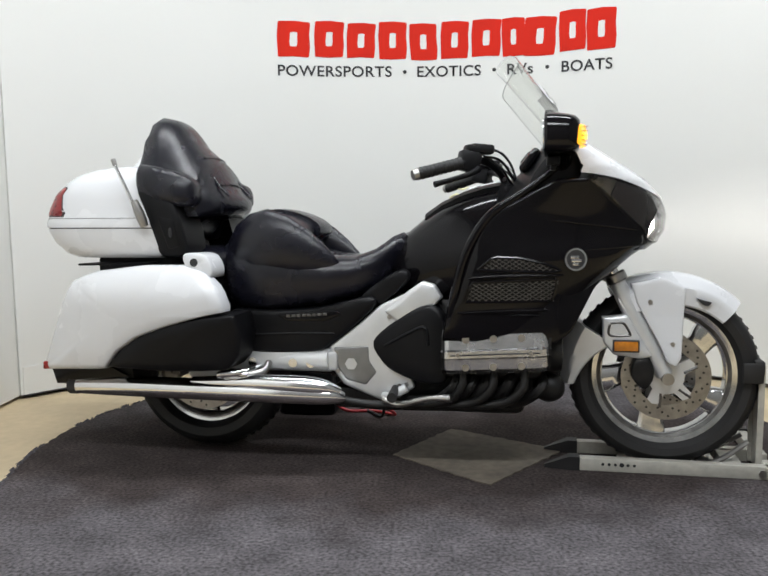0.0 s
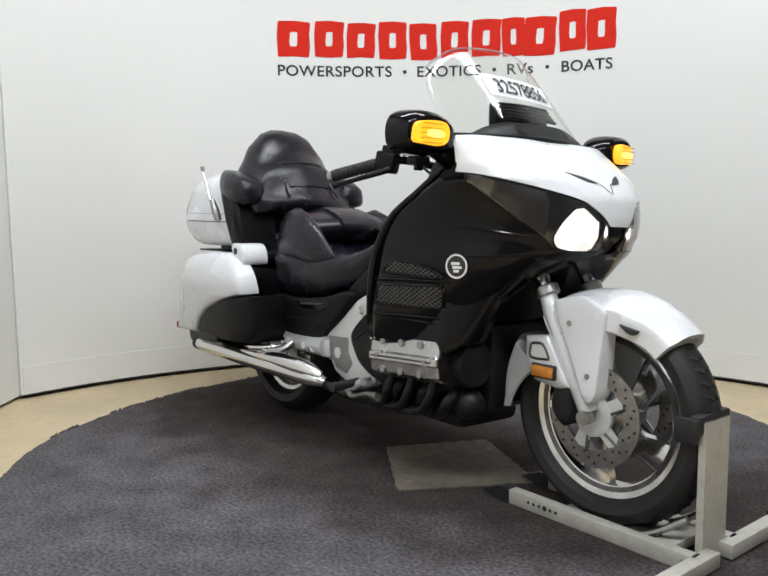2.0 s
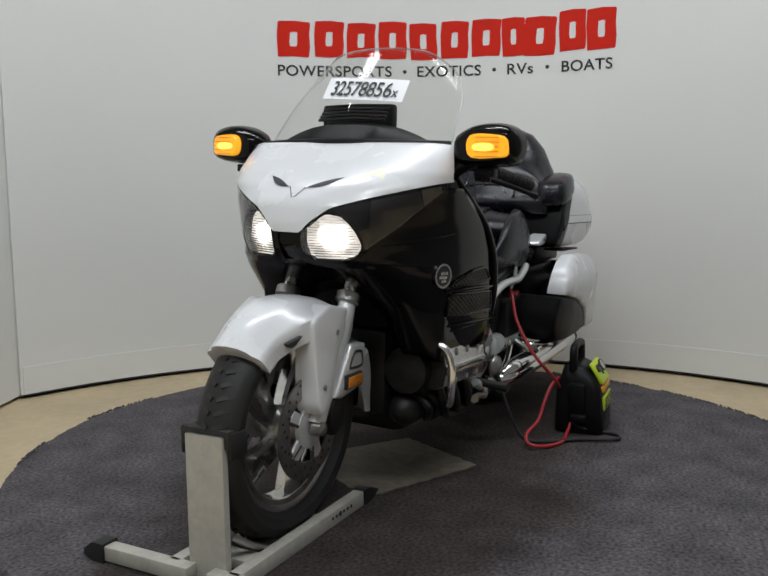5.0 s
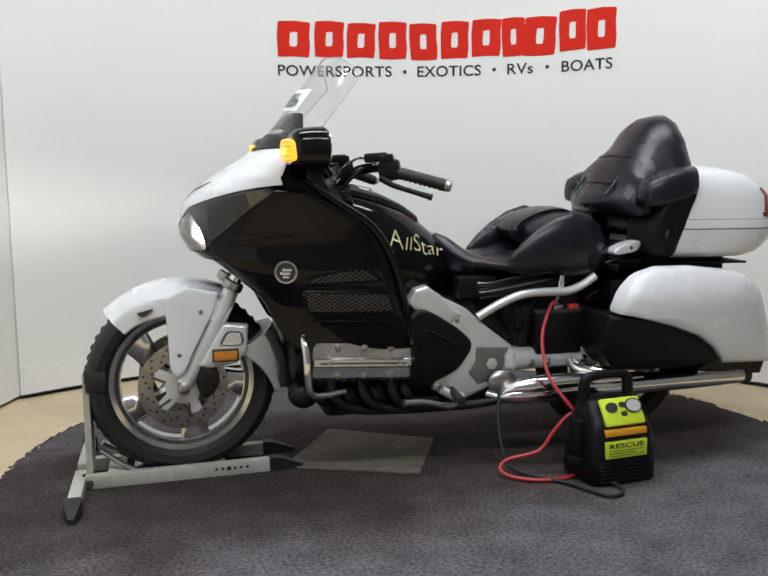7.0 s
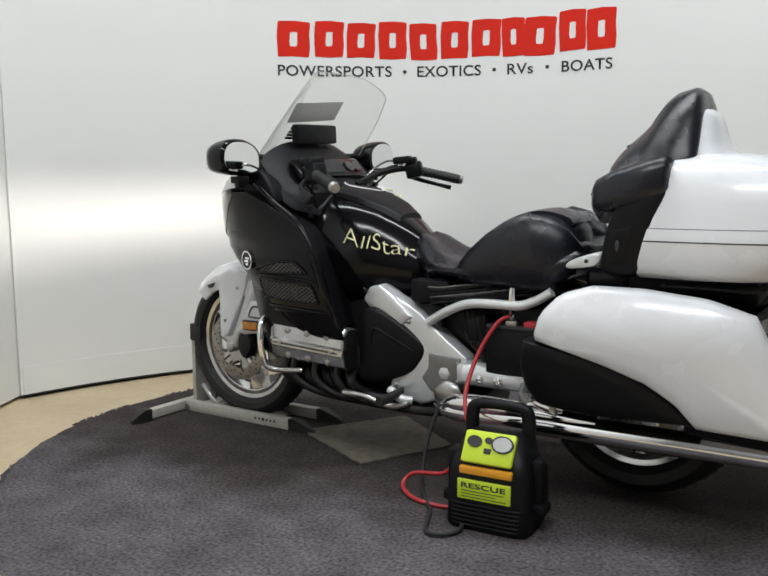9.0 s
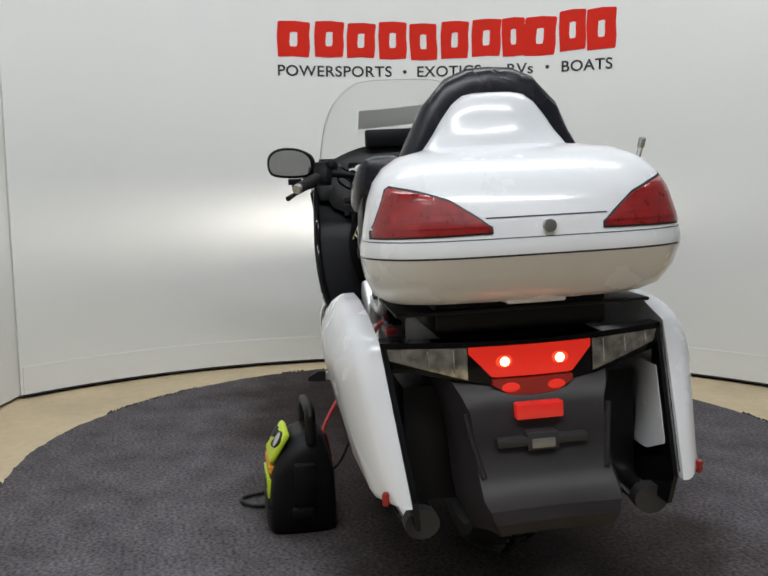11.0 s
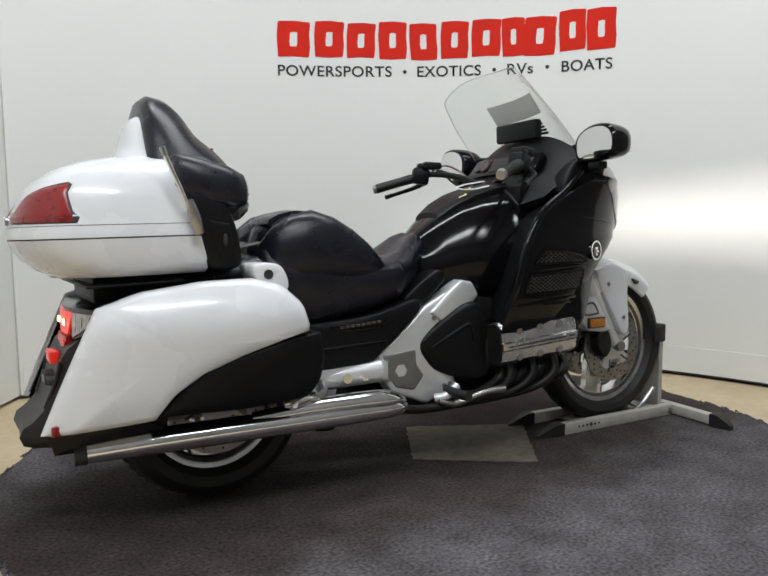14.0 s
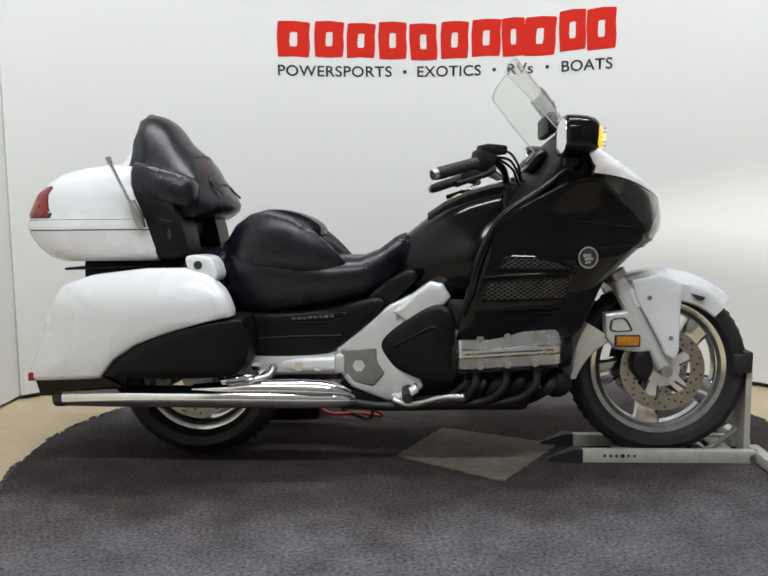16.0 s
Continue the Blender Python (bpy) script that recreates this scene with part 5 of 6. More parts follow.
for s in (-1, 1):
    bm = bmesh.new()
    ball(bm, (rear_x(0.055, 0.600, 0.008), s * 0.062, 0.600), (0.005, 0.011, 0.010))
    part("bulb", bm, HOTRED, tail)
    bm = bmesh.new()
    ball(bm, (rear_x(0.06, 0.600, 0.0055), s * 0.062, 0.600), (0.003, 0.020, 0.014))
    part("bulb_halo", bm, REDHALO, tail)
    bm = bmesh.new()
    ball(bm, (rear_x(0.05, 0.542, 0.0115), s * 0.050, 0.543), (0.003, 0.022, 0.011))
    part("lower_glow", bm, REDGLOW, tail)
    part("signal_lens", patch(lambda y: 0.562 + 0.30 * (abs(y) - 0.14), lambda y: 0.633 + 0.02 * (abs(y) - 0.14), s * 0.142, s * 0.320, 0.006, 20, 4, rear_x, -1, 0.02), SMOKE, tail, "smoked clear turn signal lens")
    for k in range(3):
        y = s * (0.17 + 0.055 * k)
        part("lens_rib", tube([(rear_x(y, 0.6, 0.0075), y, 0.580 + 0.017 * k), (rear_x(y, 0.64, 0.0075), y, 0.630)], 0.0016, 6), CHROME, tail)
rings = []
for x, z, hw in ((-0.985, 0.575, 0.205), (-1.035, 0.535, 0.182), (-1.055, 0.50, 0.166), (-1.072, 0.44, 0.162), (-1.100, 0.37, 0.162), (-1.135, 0.335, 0.162), (-1.160, 0.32, 0.155), (-1.170, 0.295, 0.146), (-1.160, 0.268, 0.134), (-1.13, 0.255, 0.124), (-1.09, 0.25, 0.114)):
    rings.append([(x + 0.10, -hw - 0.02, z - 0.02), (x + 0.03, -hw, z), (x - 0.004, -hw * 0.90, z), (x, -hw * 0.55, z), (x + 0.003, 0, z), (x, hw * 0.55, z), (x - 0.004, hw * 0.90, z), (x + 0.03, hw, z), (x + 0.10, hw + 0.02, z - 0.02), (x + 0.07, hw * 0.8, z), (x + 0.05, 0, z), (x + 0.07, -hw * 0.8, z)])
guard = part("rear_mudguard", join_rings(rings), DARKGREY, bike, "worn dark grey rear mudguard", 30)
bm = bmesh.new()
box(bm, -1.078, -1.05, -0.052, 0.052, 0.480, 0.515, 0.004)
# no lamp: its bright reflection is put in as a faint red glow
part("rear_reflector", bm, glow("reflector_red_glow", (1.0, 0.03, 0.01), 0.32, (0.5, 0.02, 0.02)), guard, "red rear reflector")
bm = bmesh.new()
box(bm, -1.090, -1.05, -0.10, 0.10, 0.425, 0.445, 0.004)
box(bm, -1.092, -1.06, -0.035, 0.035, 0.415, 0.455, 0.004)
part("plate_bracket", bm, INK, guard)
bm = bmesh.new()
box(bm, -1.096, -1.09, -0.026, 0.026, 0.421, 0.442, 0.003)
part("plate_lamp", bm, GREYMETAL, guard)
for s in (-1, 1):
    part("guard_crease", tube([(-1.060, s * 0.160, 0.50), (-1.076, s * 0.150, 0.44), (-1.104, s * 0.135, 0.37)], 0.006, 8), DARKGREY, guard)
bm = bmesh.new()
box(bm, -0.98, -0.48, -0.19, 0.19, 0.50, 0.65, 0.03)
box(bm, -0.92, -0.50, -0.125, 0.125, 0.60, 0.66, 0.02)
part("rear_subframe", bm, PLASTIC, bike, "black tail section under the seat")
part("rear_fender", arch(REAR, 55, 175, 0.345, lambda f: 0.115, lambda f: 0.06), PLASTIC, bike)

# ---- engine, frame and lower body ----
bm = bmesh.new()
box(bm, 0.02, 0.62, -0.17, 0.17, 0.24, 0.60, 0.04)
box(bm, 0.30, 0.66, -0.25, 0.25, 0.33, 0.46, 0.03)
box(bm, 0.56, 0.72, -0.14, 0.14, 0.27, 0.55, 0.03)
box(bm, -0.40, 0.06, -0.13, 0.13, 0.42, 0.60, 0.03)
box(bm, -0.10, 0.60, -0.14, 0.14, 0.185, 0.27, 0.03)
engine = part("engine", bm, ENGINE, bike, "dark flat engine block with silver valve covers")
for s in (-1, 1):
    rnd = random.Random(7 + s)
    for k in range(9):                                   # pipes, hoses and casings below the cylinder heads
        x = 0.36 + 0.035 * k
        part("casing", tube([(x, s * 0.16, 0.36), (x + rnd.uniform(-0.02, 0.02), s * (0.24 + 0.03 * rnd.random()), 0.31 + 0.02 * rnd.random()), (x - 0.06, s * 0.22, 0.25), (x - 0.16, s * 0.18, 0.235)], 0.013 + 0.008 * rnd.random(), 9), ENGINE, engine)
    for k in range(3):
        part("exhaust_header", tube([(0.40 + 0.1 * k, s * 0.27, 0.36), (0.39 + 0.1 * k, s * 0.285, 0.30), (0.32 + 0.08 * k, s * 0.26, 0.245), (0.10, s * 0.235, 0.225), (-0.05, s * 0.25, 0.245)], 0.015, 10), ENGINE, engine)
    bm = bmesh.new()
    ball(bm, (0.68, s * 0.19, 0.30), (0.055, 0.05, 0.05))
    part("water_pump", bm, ENGINE, engine)
    part("front_cover", turned([(0.030, -0.03), (0.07, -0.025), (0.075, 0.0), (0.07, 0.03), (0.03, 0.035)], (0.690, s * 0.205, 0.43), 24, axis="x"), ENGINE, engine)
    # valve cover: an eight-sided ribbed box with bolts
    sect = [(0.240, 0.372), (0.293, 0.360), (0.320, 0.378), (0.326, 0.412), (0.332, 0.418), (0.332, 0.440), (0.324, 0.446), (0.318, 0.492), (0.293, 0.512), (0.240, 0.505)]
    rings = []
    for x, k in ((0.338, 0.90), (0.345, 0.97), (0.356, 1.0), (0.655, 1.0), (0.668, 0.97), (0.675, 0.90)):
        tilt = 0.06 * (x - 0.5)
        rings.append([(x, s * (0.26 + (y - 0.26) * k), 0.436 + (z - 0.436) * k + tilt) for y, z in sect])
    vc = part("valve_cover", join_rings(rings), VALVE, engine, "polished silver valve cover", 25)
    for x0, x1 in ((0.676, 0.684), (0.329, 0.337)):
        part("cover_end", join_rings([[(x, s * (0.26 + (y - 0.26) * 0.96), 0.436 + (z - 0.436) * 0.96 + 0.06 * (x - 0.5)) for y, z in sect] for x in (x0, x1)]), ENGINE, vc)
    for bx in (0.41, 0.50, 0.59):
        for bz, by in ((0.478, 0.322), (0.386, 0.322)):
            part("bolt", turned([(0.012, -0.004), (0.012, 0.001), (0.008, 0.003)], (bx, s * by, bz + 0.06 * (bx - 0.5)), 14), STEEL, vc)
    for bx in (0.385, 0.62):
        part("cover_knob", turned([(0.007, -0.004), (0.007, 0.004)], (bx, s * 0.334, 0.430 + 0.06 * (bx - 0.5)), 10), STEEL, vc)
    part("cover_line", tube([(0.36, s * 0.3335, 0.42), (0.50, s * 0.3345, 0.429), (0.65, s * 0.3335, 0.437)], 0.0022, 6), INK, vc)
    # black side cover behind the engine
    prof = [(0.075, 0.445), (0.16, 0.520), (0.265, 0.575), (0.325, 0.545), (0.335, 0.42), (0.335, 0.315), (0.26, 0.305), (0.16, 0.335), (0.105, 0.375)]
    ec = part("engine_side_cover", pillow(prof, lambda x, z: 0.214 + 0.03 * max(0, (x - 0.1)) / 0.2, 0.12, 0.018, 48, s), PLASTIC, engine)
    part("cover_rib", tube([(0.12, s * 0.214, 0.43), (0.20, s * 0.230, 0.475), (0.262, s * 0.240, 0.50), (0.275, s * 0.242, 0.44)], 0.006, 8), PLASTIC, ec)
    # main frame spar, pivot plate and swingarm
    spar = [(0.195, 0.615), (0.245, 0.648), (0.285, 0.642), (0.312, 0.600), (0.295, 0.578), (0.16, 0.515), (0.085, 0.455), (0.07, 0.42), (0.105, 0.35), (0.15, 0.305), (0.215, 0.31), (0.225, 0.285), (0.19, 0.262), (0.10, 0.235), (-0.03, 0.285), (-0.075, 0.345), (-0.085, 0.42), (0.02, 0.50), (0.10, 0.57)]
    fr = part("frame_spar", pillow(spar, lambda x, z: 0.203 + 0.03 * max(0, x - 0.15), 0.14, 0.010, 90, s, True, 0.008), SILVER, bike, "silver aluminium frame spar")
    part("spar_cap", pillow([(0.118, 0.548), (0.20, 0.622), (0.248, 0.655), (0.292, 0.645), (0.318, 0.600), (0.296, 0.575), (0.165, 0.512)], lambda x, z: 0.213 + 0.03 * max(0, x - 0.15), 0.15, 0.012, 60, s, True, 0.01), SILVER, fr)
    part("pivot_plate", pillow([(-0.065, 0.418), (0.060, 0.428), (0.062, 0.375), (0.09, 0.335), (0.05, 0.288), (-0.02, 0.305), (-0.06, 0.36)], lambda x, z: 0.2065, 0.17, 0.004, 48, s, True), GREYMETAL, fr)
    part("pivot_cap", turned([(0.022, -0.003), (0.022, 0.002), (0.012, 0.005)], (-0.002, s * 0.2075, 0.362), 6), SILVER, fr)
    for bx, bz in ((-0.055, 0.40), (-0.05, 0.335), (0.135, 0.53), (0.17, 0.29), (0.195, 0.295)):
        part("bolt", turned([(0.008, -0.003), (0.008, 0.003), (0.005, 0.005)], (bx, s * 0.206, bz), 10), STEEL, fr)
    sw = part("swingarm", tube([(-0.44, s * 0.155, 0.345), (-0.30, s * 0.175, 0.362), (-0.08, s * 0.195, 0.372)], [0.034, 0.038, 0.042], 16), SILVER, bike, "silver rear swingarm")
    bm = bmesh.new()
    box(bm, -0.46, -0.05, s * 0.12, s * 0.215, 0.335, 0.405, 0.012)
    part("footpeg_hanger", bm, SILVER, sw)
    for bx in (-0.36, -0.21, -0.145):
        part("bolt", turned([(0.016, -0.006), (0.016, 0.006), (0.010, 0.010)], (bx, s * 0.222, 0.362), 12), CHROME, sw)
    pg = part("passenger_peg", tube([(-0.33, s * 0.21, 0.345), (-0.36, s * 0.29, 0.337), (-0.44, s * 0.335, 0.334)], [0.010, 0.014, 0.016], 12), CHROME, bike, "folded chrome passenger foot peg")
    part("peg_mount", tube([(-0.30, s * 0.22, 0.36), (-0.31, s * 0.26, 0.335), (-0.36, s * 0.30, 0.325)], 0.013, 10), STEEL, pg)
    # rider peg and pedal
    pd = part("foot_peg", tube([(0.16, s * 0.23, 0.285), (0.165, s * 0.30, 0.278), (0.17, s * 0.355, 0.278)], [0.013, 0.016, 0.017], 12), RUBBER, bike, "black rubber foot peg with bracket")
    part("peg_bracket", tube([(0.12, s * 0.225, 0.255), (0.15, s * 0.245, 0.262), (0.20, s * 0.24, 0.29)], 0.016, 10), SILVER, pd)
    part("pedal", tube([(0.12, s * 0.25, 0.25), (0.18, s * 0.27, 0.238), (0.28, s * 0.285, 0.265), (0.36, s * 0.30, 0.272)], [0.010, 0.011, 0.010, 0.014], 10), STEEL, pd)

# crash bar loops in front of the left valve cover, and the side stand
part("engine_guard", tube([(0.69, 0.20, 0.53), (0.70, 0.315, 0.52), (0.697, 0.348, 0.47), (0.692, 0.350, 0.39), (0.67, 0.335, 0.335), (0.56, 0.28, 0.325)], 0.012, 12), CHROME, bike, "chrome engine guard loop")
stand = part("side_stand", tube([(0.02, 0.215, 0.255), (-0.05, 0.255, 0.24), (-0.20, 0.275, 0.235)], [0.018, 0.016, 0.012], 12), CHROME, bike, "folded side stand")
bm = bmesh.new()
ball(bm, (-0.03, 0.235, 0.30), (0.055, 0.02, 0.045))
part("stand_pivot", bm, STEEL, stand)

# right side cover below the seat; the left one is missing and shows the battery bay
prof = [(-0.445, 0.545), (-0.30, 0.548), (-0.12, 0.56), (0.055, 0.60), (0.085, 0.575), (0.02, 0.505), (-0.07, 0.435), (-0.13, 0.402), (-0.38, 0.398), (-0.42, 0.46)]
sc = part("side_cover", pillow(prof, lambda x, z: 0.222, 0.10, 0.018, 56, -1), PLASTIC, bike, "black plastic side cover")
part("cover_groove", tube([(-0.39, -0.222, 0.458), (-0.20, -0.226, 0.468), (-0.06, -0.222, 0.470)], 0.004, 6), PLASTIC, sc)
part("badge_recess", pillow([(-0.27, 0.535), (-0.05, 0.552), (-0.03, 0.538), (-0.09, 0.513), (-0.23, 0.51)], lambda x, z: 0.2265, 0.20, 0.002, 40, -1, True), BLACK, sc)
bm = bmesh.new()
for k in range(8):
    box(bm, -0.232 + 0.019 * k, -0.217 + 0.019 * k, -0.2300, -0.2255, 0.5245 + 0.0012 * k, 0.534 + 0.0012 * k, 0.001)
part("badge_bars", bm, DARKSTEEL, sc)
part("side_cover_front", pillow([(0.03, 0.60), (0.16, 0.69), (0.20, 0.665), (0.12, 0.585), (0.09, 0.575)], lambda x, z: 0.19, 0.10, 0.012, 36, -1), PLASTIC, sc)

rail = part("seat_rail", tube([(0.056, 0.205, 0.535), (-0.027, 0.215, 0.582), (-0.107, 0.222, 0.612), (-0.20, 0.224, 0.618), (-0.285, 0.224, 0.618), (-0.345, 0.224, 0.638), (-0.395, 0.222, 0.668)], 0.0155, 14), SILVER, bike, "bare silver seat rail")
bm = bmesh.new()
box(bm, -0.352, -0.165, 0.10, 0.222, 0.385, 0.535, 0.006)
bat = part("battery", bm, PLASTIC, bike, "black battery in the open side bay")
bm = bmesh.new()
box(bm, -0.35, -0.167, 0.102, 0.220, 0.535, 0.549, 0.003)
part("battery_lid", bm, INK, bat)
for bx, mt in ((-0.318, REDCABLE), (-0.255, STEEL)):
    bm = bmesh.new()
    box(bm, bx - 0.02, bx + 0.02, 0.185, 0.22, 0.547, 0.566, 0.005)
    part("terminal", bm, mt, bat)
for k in range(7):
    rnd = random.Random(k)
    part("bay_hose", tube([(0.02 - 0.03 * k, 0.14, 0.62 - 0.02 * k), (-0.03 - 0.02 * k, 0.19, 0.57), (-0.08 - 0.01 * k, 0.17, 0.50 - 0.015 * k), (-0.13, 0.15, 0.45)], 0.010 + 0.006 * rnd.random(), 8), ENGINE if k % 2 else PLASTIC, engine)
for k in range(6):
    part("wiring", tube([(0.12 - 0.02 * k, 0.17, 0.66 - 0.012 * k), (0.02, 0.205, 0.655 - 0.01 * k), (-0.10 - 0.06 * k, 0.19, 0.67), (-0.38, 0.20 - 0.01 * k, 0.70 + 0.008 * k), (-0.50, 0.21, 0.73 - 0.01 * k)], 0.005, 6), PLASTIC if k % 3 else DARKSTEEL, engine)
bm = bmesh.new()
box(bm, -0.02, 0.13, 0.14, 0.20, 0.60, 0.68, 0.012)
part("fuse_box", bm, PLASTIC, engine)
bm = bmesh.new()
box(bm, -0.13, -0.09, 0.15, 0.205, 0.48, 0.56, 0.01)
part("relay_box", bm, PLASTIC, engine)

# ---- paper lot tag on the windshield ----
tag = empty("lot_tag", "white paper tag stuck inside the windshield", "tag")
TURNING.append((tag, LEAN))


def on_shield(y, z, off=0.0):
    v = 0.5
    for _ in range(8):
        u = y / (0.318 - 0.025 * v - 0.02 * v ** 3)
        v = (z - 1.115) / (1.424 - 0.075 * abs(u) ** 4 - 1.115)
    p = shield(u, v)
    return (p.x + off, y, z)


bm = bmesh.new()
g0 = [[on_shield(-0.135 + 0.285 * i / 32, 1.260 - 0.018 * i / 32 + 0.070 * j / 12, 0.006) for i in range(33)] for j in range(13)]
g1 = [[(x - 0.0015, y, z) for x, y, z in r] for r in g0]
join_rings(g0, False, False, bm, closed=False)
join_rings(g1, False, False, bm, closed=False)
part("sheet", bm, PAPER, tag)
me = fit_words(words("32578856", 0.046, INK, "tag_number", 0.95, 0.0007), 0.215)
for v in me.vertices:
    y = -0.104 + v.co.x
    z = 1.272 - 0.018 * (y + 0.135) / 0.285 + v.co.y
    v.co = on_shield(y, z, 0.0105)
new("tag_number", me).parent = tag
me = fit_words(words("x", 0.030, INK, "tag_letter", 1, 0.0006), 0.018)
for v in me.vertices:
    y = 0.113 + v.co.x
    v.co = on_shield(y, 1.258 + v.co.y, 0.0105)
new("tag_letter", me).parent = tag

# ---- wheel chock ----
chock = empty("wheel_chock", "cream painted steel wheel chock with black end caps", "wheel chock")
TURNING.append((chock, BIKE))
for s in (-1, 1):
    bm = bmesh.new()
    box(bm, 0.775, 1.41, s * 0.076, s * 0.112, 0.0, 0.045, 0.003)
    rl = part("rail", bm, CHOCKPAINT, chock)
    bm = bmesh.new()
    for k in range(6):
        tube([(0.868 + 0.021 * k, s * 0.110, 0.026), (0.868 + 0.021 * k, s * 0.1132, 0.026)], 0.0052 if k != 3 else 0.008, 10, bm=bm)
    part("slot", bm, INK, rl)
    rings = [[(x, s * 0.094 + y * k, z * k + 0.0) for y, z in ((-0.022, 0.0), (-0.022, 0.048), (0.022, 0.048), (0.022, 0.0))] for x, k in ((0.79, 1.0), (0.755, 1.0), (0.67, 0.25))]
    part("end_cap", join_rings(rings), RUBBER, rl)
    bm = bmesh.new()
    box(bm, 1.395, 1.435, min(s * 0.03, s * 0.34), max(s * 0.03, s * 0.34), 0.005, 0.045, 0.003)
    leg = part("outrigger", bm, CHOCKPAINT, chock)
    rings = [[(1.415 + x * k, s * y, max(0, z * k)) for x, z in ((-0.026, 0.0), (-0.026, 0.052), (0.026, 0.052), (0.026, 0.0))] for y, k in ((0.31, 1.0), (0.35, 1.0), (0.40, 0.35))]
    part("foot_cap", join_rings(rings), RUBBER, leg)
    part("bolt", turned([(0.014, -0.004), (0.014, 0.006)], (1.385, s * 0.114, 0.022), 6), STEEL, rl)
bm = bmesh.new()                                        # a folded channel, open towards the wheel
sect = [(1.376, -0.052), (1.396, -0.052), (1.396, 0.064), (1.376, 0.064), (1.376, 0.059), (1.390, 0.059), (1.390, -0.047), (1.376, -0.047)]
low, high = ([bm.verts.new((x, y, z)) for x, y in sect] for z in (0.010, 0.376))
for k in range(8):
    bm.faces.new((low[k], low[(k + 1) % 8], high[(k + 1) % 8], high[k]))
bm.faces.new(low)
bm.faces.new(high)
post = part("post", bm, CHOCKPAINT, chock)
bm = bmesh.new()
box(bm, 1.3885, 1.3955, -0.048, 0.060, 0.3745, 0.379, 0.001)
part("post_edge", bm, STEEL, post)
for y0, y1 in ((-0.078, -0.064), (0.070, 0.084)):       # rubber cheeks on both sides of the tyre
    bm = bmesh.new()
    box(bm, 1.318, 1.386, y0, y1, 0.318, 0.388, 0.008)
    part("rubber_cheek", bm, RUBBER, chock)
bm = bmesh.new()
box(bm, 1.358, 1.389, -0.074, 0.080, 0.345, 0.394, 0.006)
part("rubber_head", bm, RUBBER, chock)
bm = bmesh.new()
box(bm, 0.93, 1.24, -0.076, 0.076, 0.001, 0.009, 0.002)
part("base_plate", bm, CHOCKPAINT, chock)
for x in (1.215, 1.30):
    bm = bmesh.new()
    box(bm, x - 0.03, x + 0.03, -0.076, 0.076, 0.012, 0.040, 0.003)
    part("cross_bar", bm, CHOCKPAINT if x > 1.25 else STEEL, chock)
for s in (-1, 1):
    part("brace", tube([(1.35, s * 0.045, 0.11), (1.28, s * 0.06, 0.06), (1.23, s * 0.068, 0.035)], 0.010, 8), STEEL, chock)

# ---- cardboard sheet under the engine ----
verts = []
for k in range(2):
    for i, (x, y) in enumerate(polyline([(0.12, -0.06), (0.49, -0.315), (0.74, 0.09), (0.30, 0.30)], 60)):
        verts.append((x + 0.004 * math.sin(3.1 * i), y + 0.004 * math.sin(2.3 * i), 0.001 + 0.004 * k))
bm = join_rings([verts[:60], verts[60:]])
sheet = part("cardboard_sheet", bm, CARD)
tagged(sheet, "grimy flat cardboard sheet lying on the carpet", "cardboard")
TURNING.append((sheet, BIKE))

# ---- booster pack and cables ----
booster = empty("booster_pack", "black and lime portable jump starter on the carpet", "jump starter")
BOOST = BIKE @ pose(-0.358, 0.505, 0, 0, 0, 184)     # its face points away from the bike
TURNING.append((booster, BOOST))
rings = []
for z, hx, y0, y1 in ((0.0, 0.098, -0.105, 0.085), (0.012, 0.106, -0.112, 0.095), (0.10, 0.104, -0.108, 0.095), (0.20, 0.100, -0.100, 0.090), (0.245, 0.092, -0.080, 0.080), (0.30, 0.080, -0.035, 0.065), (0.315, 0.066, -0.01, 0.05)):
    rings.append(spline([(-hx, y0 + 0.03, z), (-hx * 0.8, y0, z), (0, y0 - 0.004, z), (hx * 0.8, y0, z), (hx, y0 + 0.03, z), (hx, y1 - 0.03, z), (hx * 0.75, y1, z), (-hx * 0.75, y1, z), (-hx, y1 - 0.03, z)], 48))
body = part("body", join_rings(rings), PLASTIC, booster, angle=50)
for k in range(6):
    part("body_rib", tube([(-0.105, -0.04, 0.02 + 0.014 * k), (-0.085, -0.108, 0.02 + 0.014 * k), (0, -0.1145, 0.02 + 0.014 * k), (0.085, -0.108, 0.02 + 0.014 * k), (0.105, -0.04, 0.02 + 0.014 * k)], 0.003, 6), PLASTIC, body)
part("handle", tube([(-0.075, 0.02, 0.29), (-0.072, 0.02, 0.375), (-0.045, 0.02, 0.395), (0.045, 0.02, 0.395), (0.072, 0.02, 0.375), (0.075, 0.02, 0.29)], 0.018, 12), PLASTIC, booster)
tilt = Matrix.Translation((0, -0.078, 0.268)) @ Matrix.Rotation(radians(-30), 4, "X")
bm = bmesh.new()
box(bm, -0.066, 0.066, -0.012, 0.008, -0.048, 0.060, 0.008, tilt)
panel = part("control_panel", bm, LIME, booster, "lime control panel")
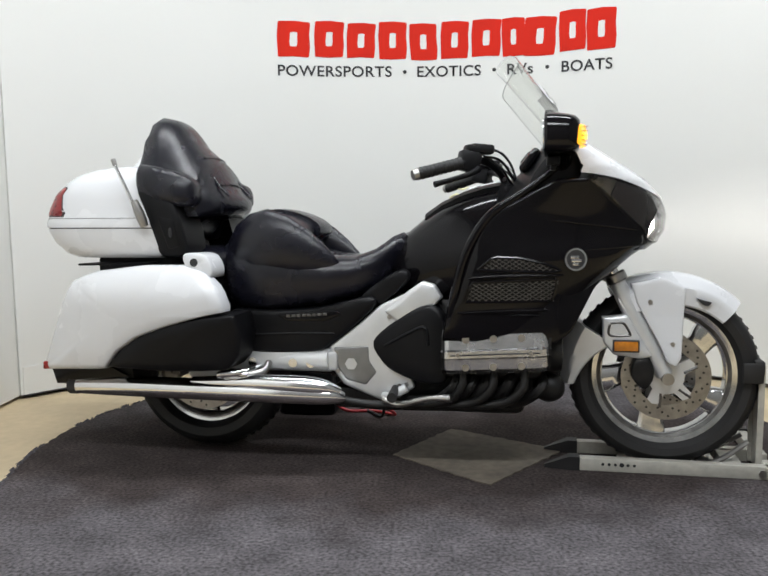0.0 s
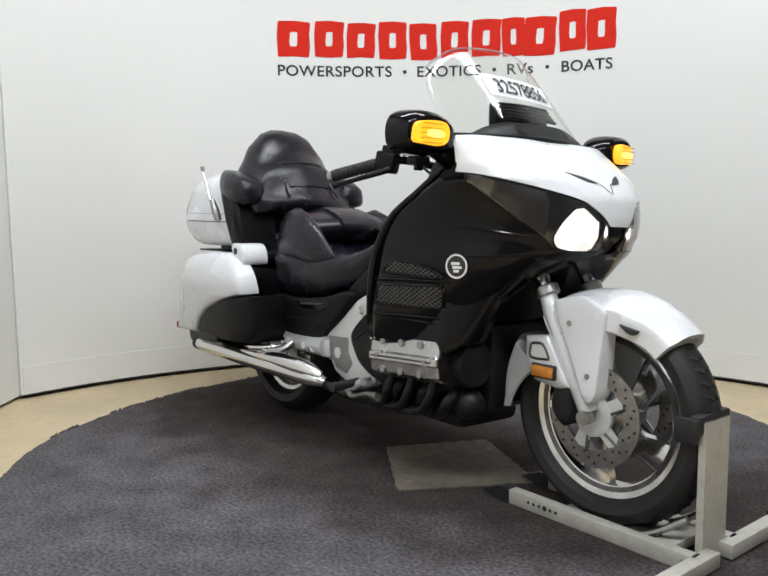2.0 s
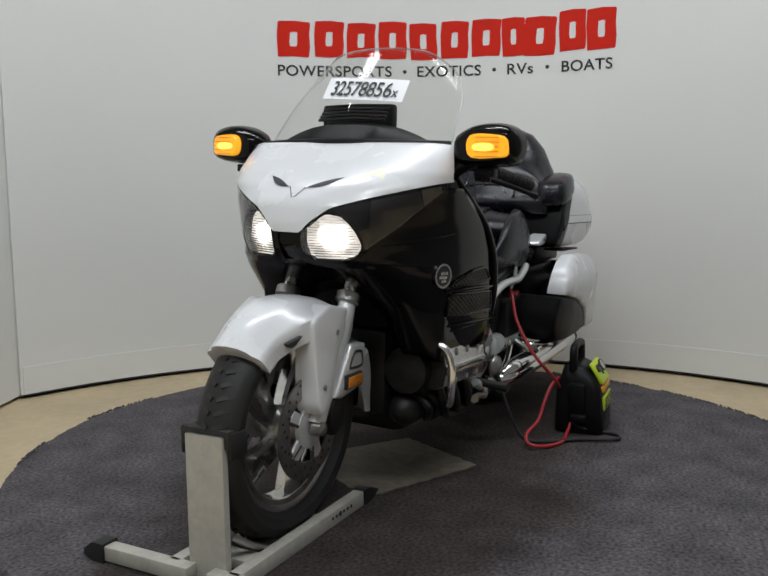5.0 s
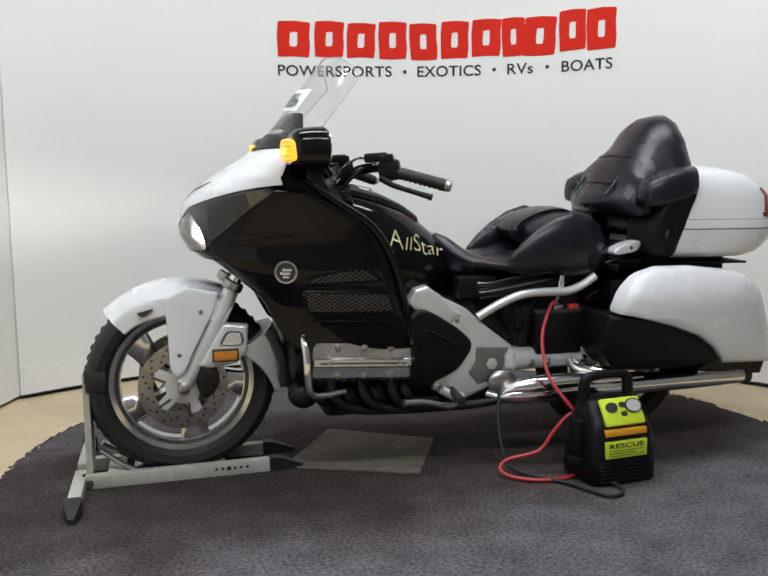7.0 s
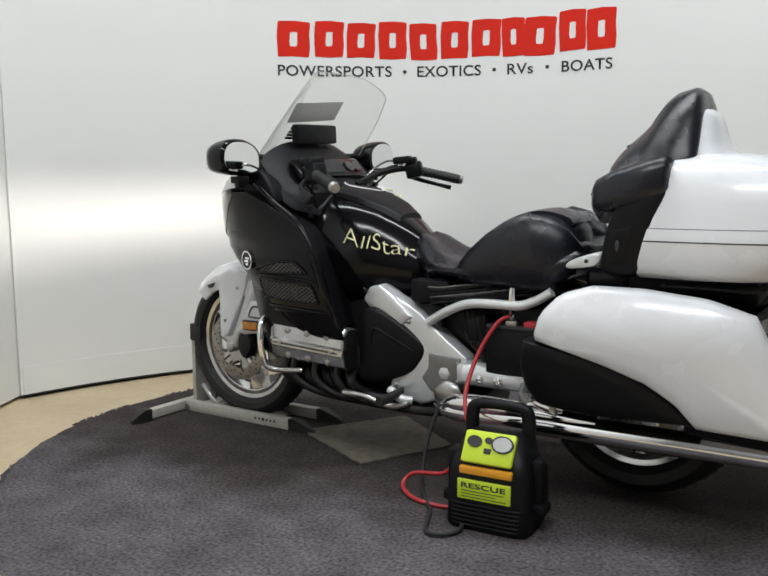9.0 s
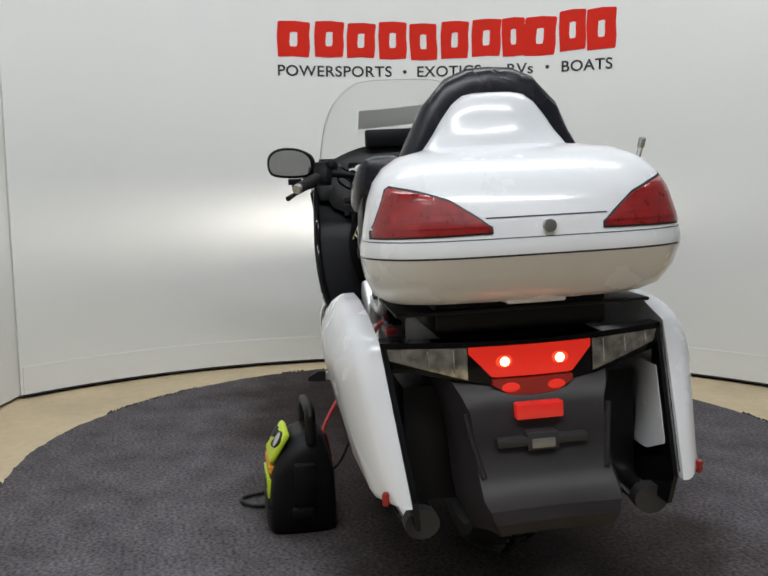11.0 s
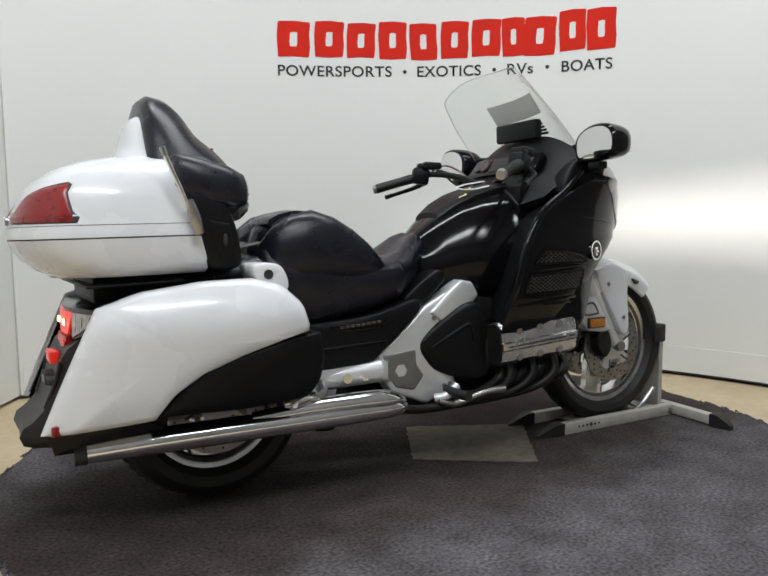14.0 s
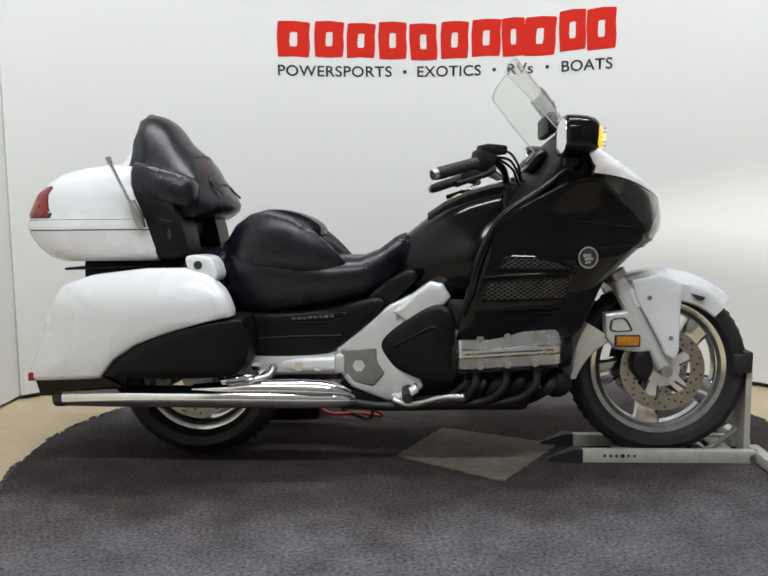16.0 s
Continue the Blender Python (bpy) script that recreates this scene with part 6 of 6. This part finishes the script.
for kx, r in ((-0.036, 0.019), (0.036, 0.024), (0.0, 0.010)):
    bm = turned([(r, -0.018), (r, -0.010)], (kx, 0, 0.022 if r > 0.011 else 0.03), 24)
    bmesh.ops.transform(bm, matrix=tilt, verts=bm.verts[:])
    part("dial", bm, INK if kx < 0.03 else GREYWHITE, panel)
    if kx > 0.03:
        bm = turned([(r, -0.019), (r + 0.004, -0.019), (r + 0.004, -0.010), (r, -0.010)], (kx, 0, 0.022), 24, closed=True)
        bmesh.ops.transform(bm, matrix=tilt, verts=bm.verts[:])
        part("dial_ring", bm, INK, panel)
bm = bmesh.new()
box(bm, -0.009, 0.009, -0.016, -0.010, -0.014, 0.004, 0.002, tilt)
part("push_button", bm, INK, panel)
bm = bmesh.new()
box(bm, -0.068, 0.068, -0.112, -0.09, 0.190, 0.216, 0.004)
part("orange_band", bm, ORANGE, booster, "orange strip")
bm = bmesh.new()
box(bm, -0.070, 0.066, -0.1165, -0.105, 0.108, 0.172, 0.001)
lab = part("label_plate", bm, LIME, booster, "lime label")
me = fit_words(words("RESCUE", 0.017, INK, "label_word", 1.05, 0.0006), 0.115)
for v in me.vertices:
    v.co = (-0.06 + v.co.x, -0.1178, 0.147 + v.co.y)
new("label_word", me).parent = lab
bm = bmesh.new()
for k in range(3):
    box(bm, -0.06, (0.05, 0.03, 0.055)[k], -0.1178, -0.1160, 0.136 - 0.010 * k, 0.138 - 0.010 * k, 0)
part("label_line", bm, INK, lab)
for sx in (-1, 1):
    bm = bmesh.new()
    box(bm, sx * 0.100, sx * 0.135, -0.05, 0.02, 0.06, 0.10, 0.010)
    box(bm, sx * 0.095, sx * 0.125, -0.04, 0.03, 0.09, 0.24, 0.010)
    part("cable_holster", bm, PLASTIC, booster)
bm = bmesh.new()
box(bm, -0.05, 0.05, 0.085, 0.10, 0.07, 0.15, 0.006)
part("back_plate", bm, PLASTIC, booster)

red = part("red_cable", tube([(-0.252, 0.225, 0.570), (-0.215, 0.250, 0.55), (-0.165, 0.290, 0.45), (-0.155, 0.36, 0.33), (-0.20, 0.42, 0.24), (-0.250, 0.45, 0.17), (-0.245, 0.49, 0.06), (-0.19, 0.49, 0.010), (-0.07, 0.50, 0.009), (0.02, 0.45, 0.012), (0.045, 0.405, 0.026), (0.012, 0.39, 0.052), (-0.10, 0.40, 0.075), (-0.15, 0.41, 0.14), (-0.20, 0.425, 0.20), (-0.25, 0.44, 0.22)], 0.0068, 10, 10), REDCABLE)
tagged(red, "red jump lead looping from booster pack to battery", "cable")
black = part("black_cable", tube([(-0.03, 0.215, 0.315), (-0.015, 0.26, 0.27), (0.01, 0.31, 0.15), (0.0, 0.37, 0.03), (-0.06, 0.46, 0.010), (-0.13, 0.545, 0.010), (-0.165, 0.62, 0.010), (-0.20, 0.685, 0.010), (-0.25, 0.68, 0.010), (-0.275, 0.62, 0.010), (-0.235, 0.545, 0.026), (-0.235, 0.50, 0.045), (-0.262, 0.46, 0.08)], 0.0065, 10, 10), RUBBER)
tagged(black, "black jump lead coiled on the carpet", "cable")
clamp = part("cable_clamp", tube([(-0.262, 0.247, 0.665), (-0.258, 0.240, 0.61), (-0.252, 0.225, 0.563)], [0.010, 0.014, 0.009], 10), CHROME)
tagged(clamp, "metal clamp on the battery post", "clamp")
for ob in booster.children_recursive:
    if not ob.data.get("sized"):
        ob.data.transform(Matrix.Diagonal((1.17, 0.92, 0.87, 1)))
        ob.data["sized"] = 1
for ob in (red, black, clamp):
    TURNING.append((ob, BIKE))


# ---- what moves: everything on the turntable goes round with it ----
def motions():
    for thing, m in TURNING:
        walk(thing, [(t, pose(0, 0, 0, 0, 0, -a) @ m) for t, a in TURN])


motions()
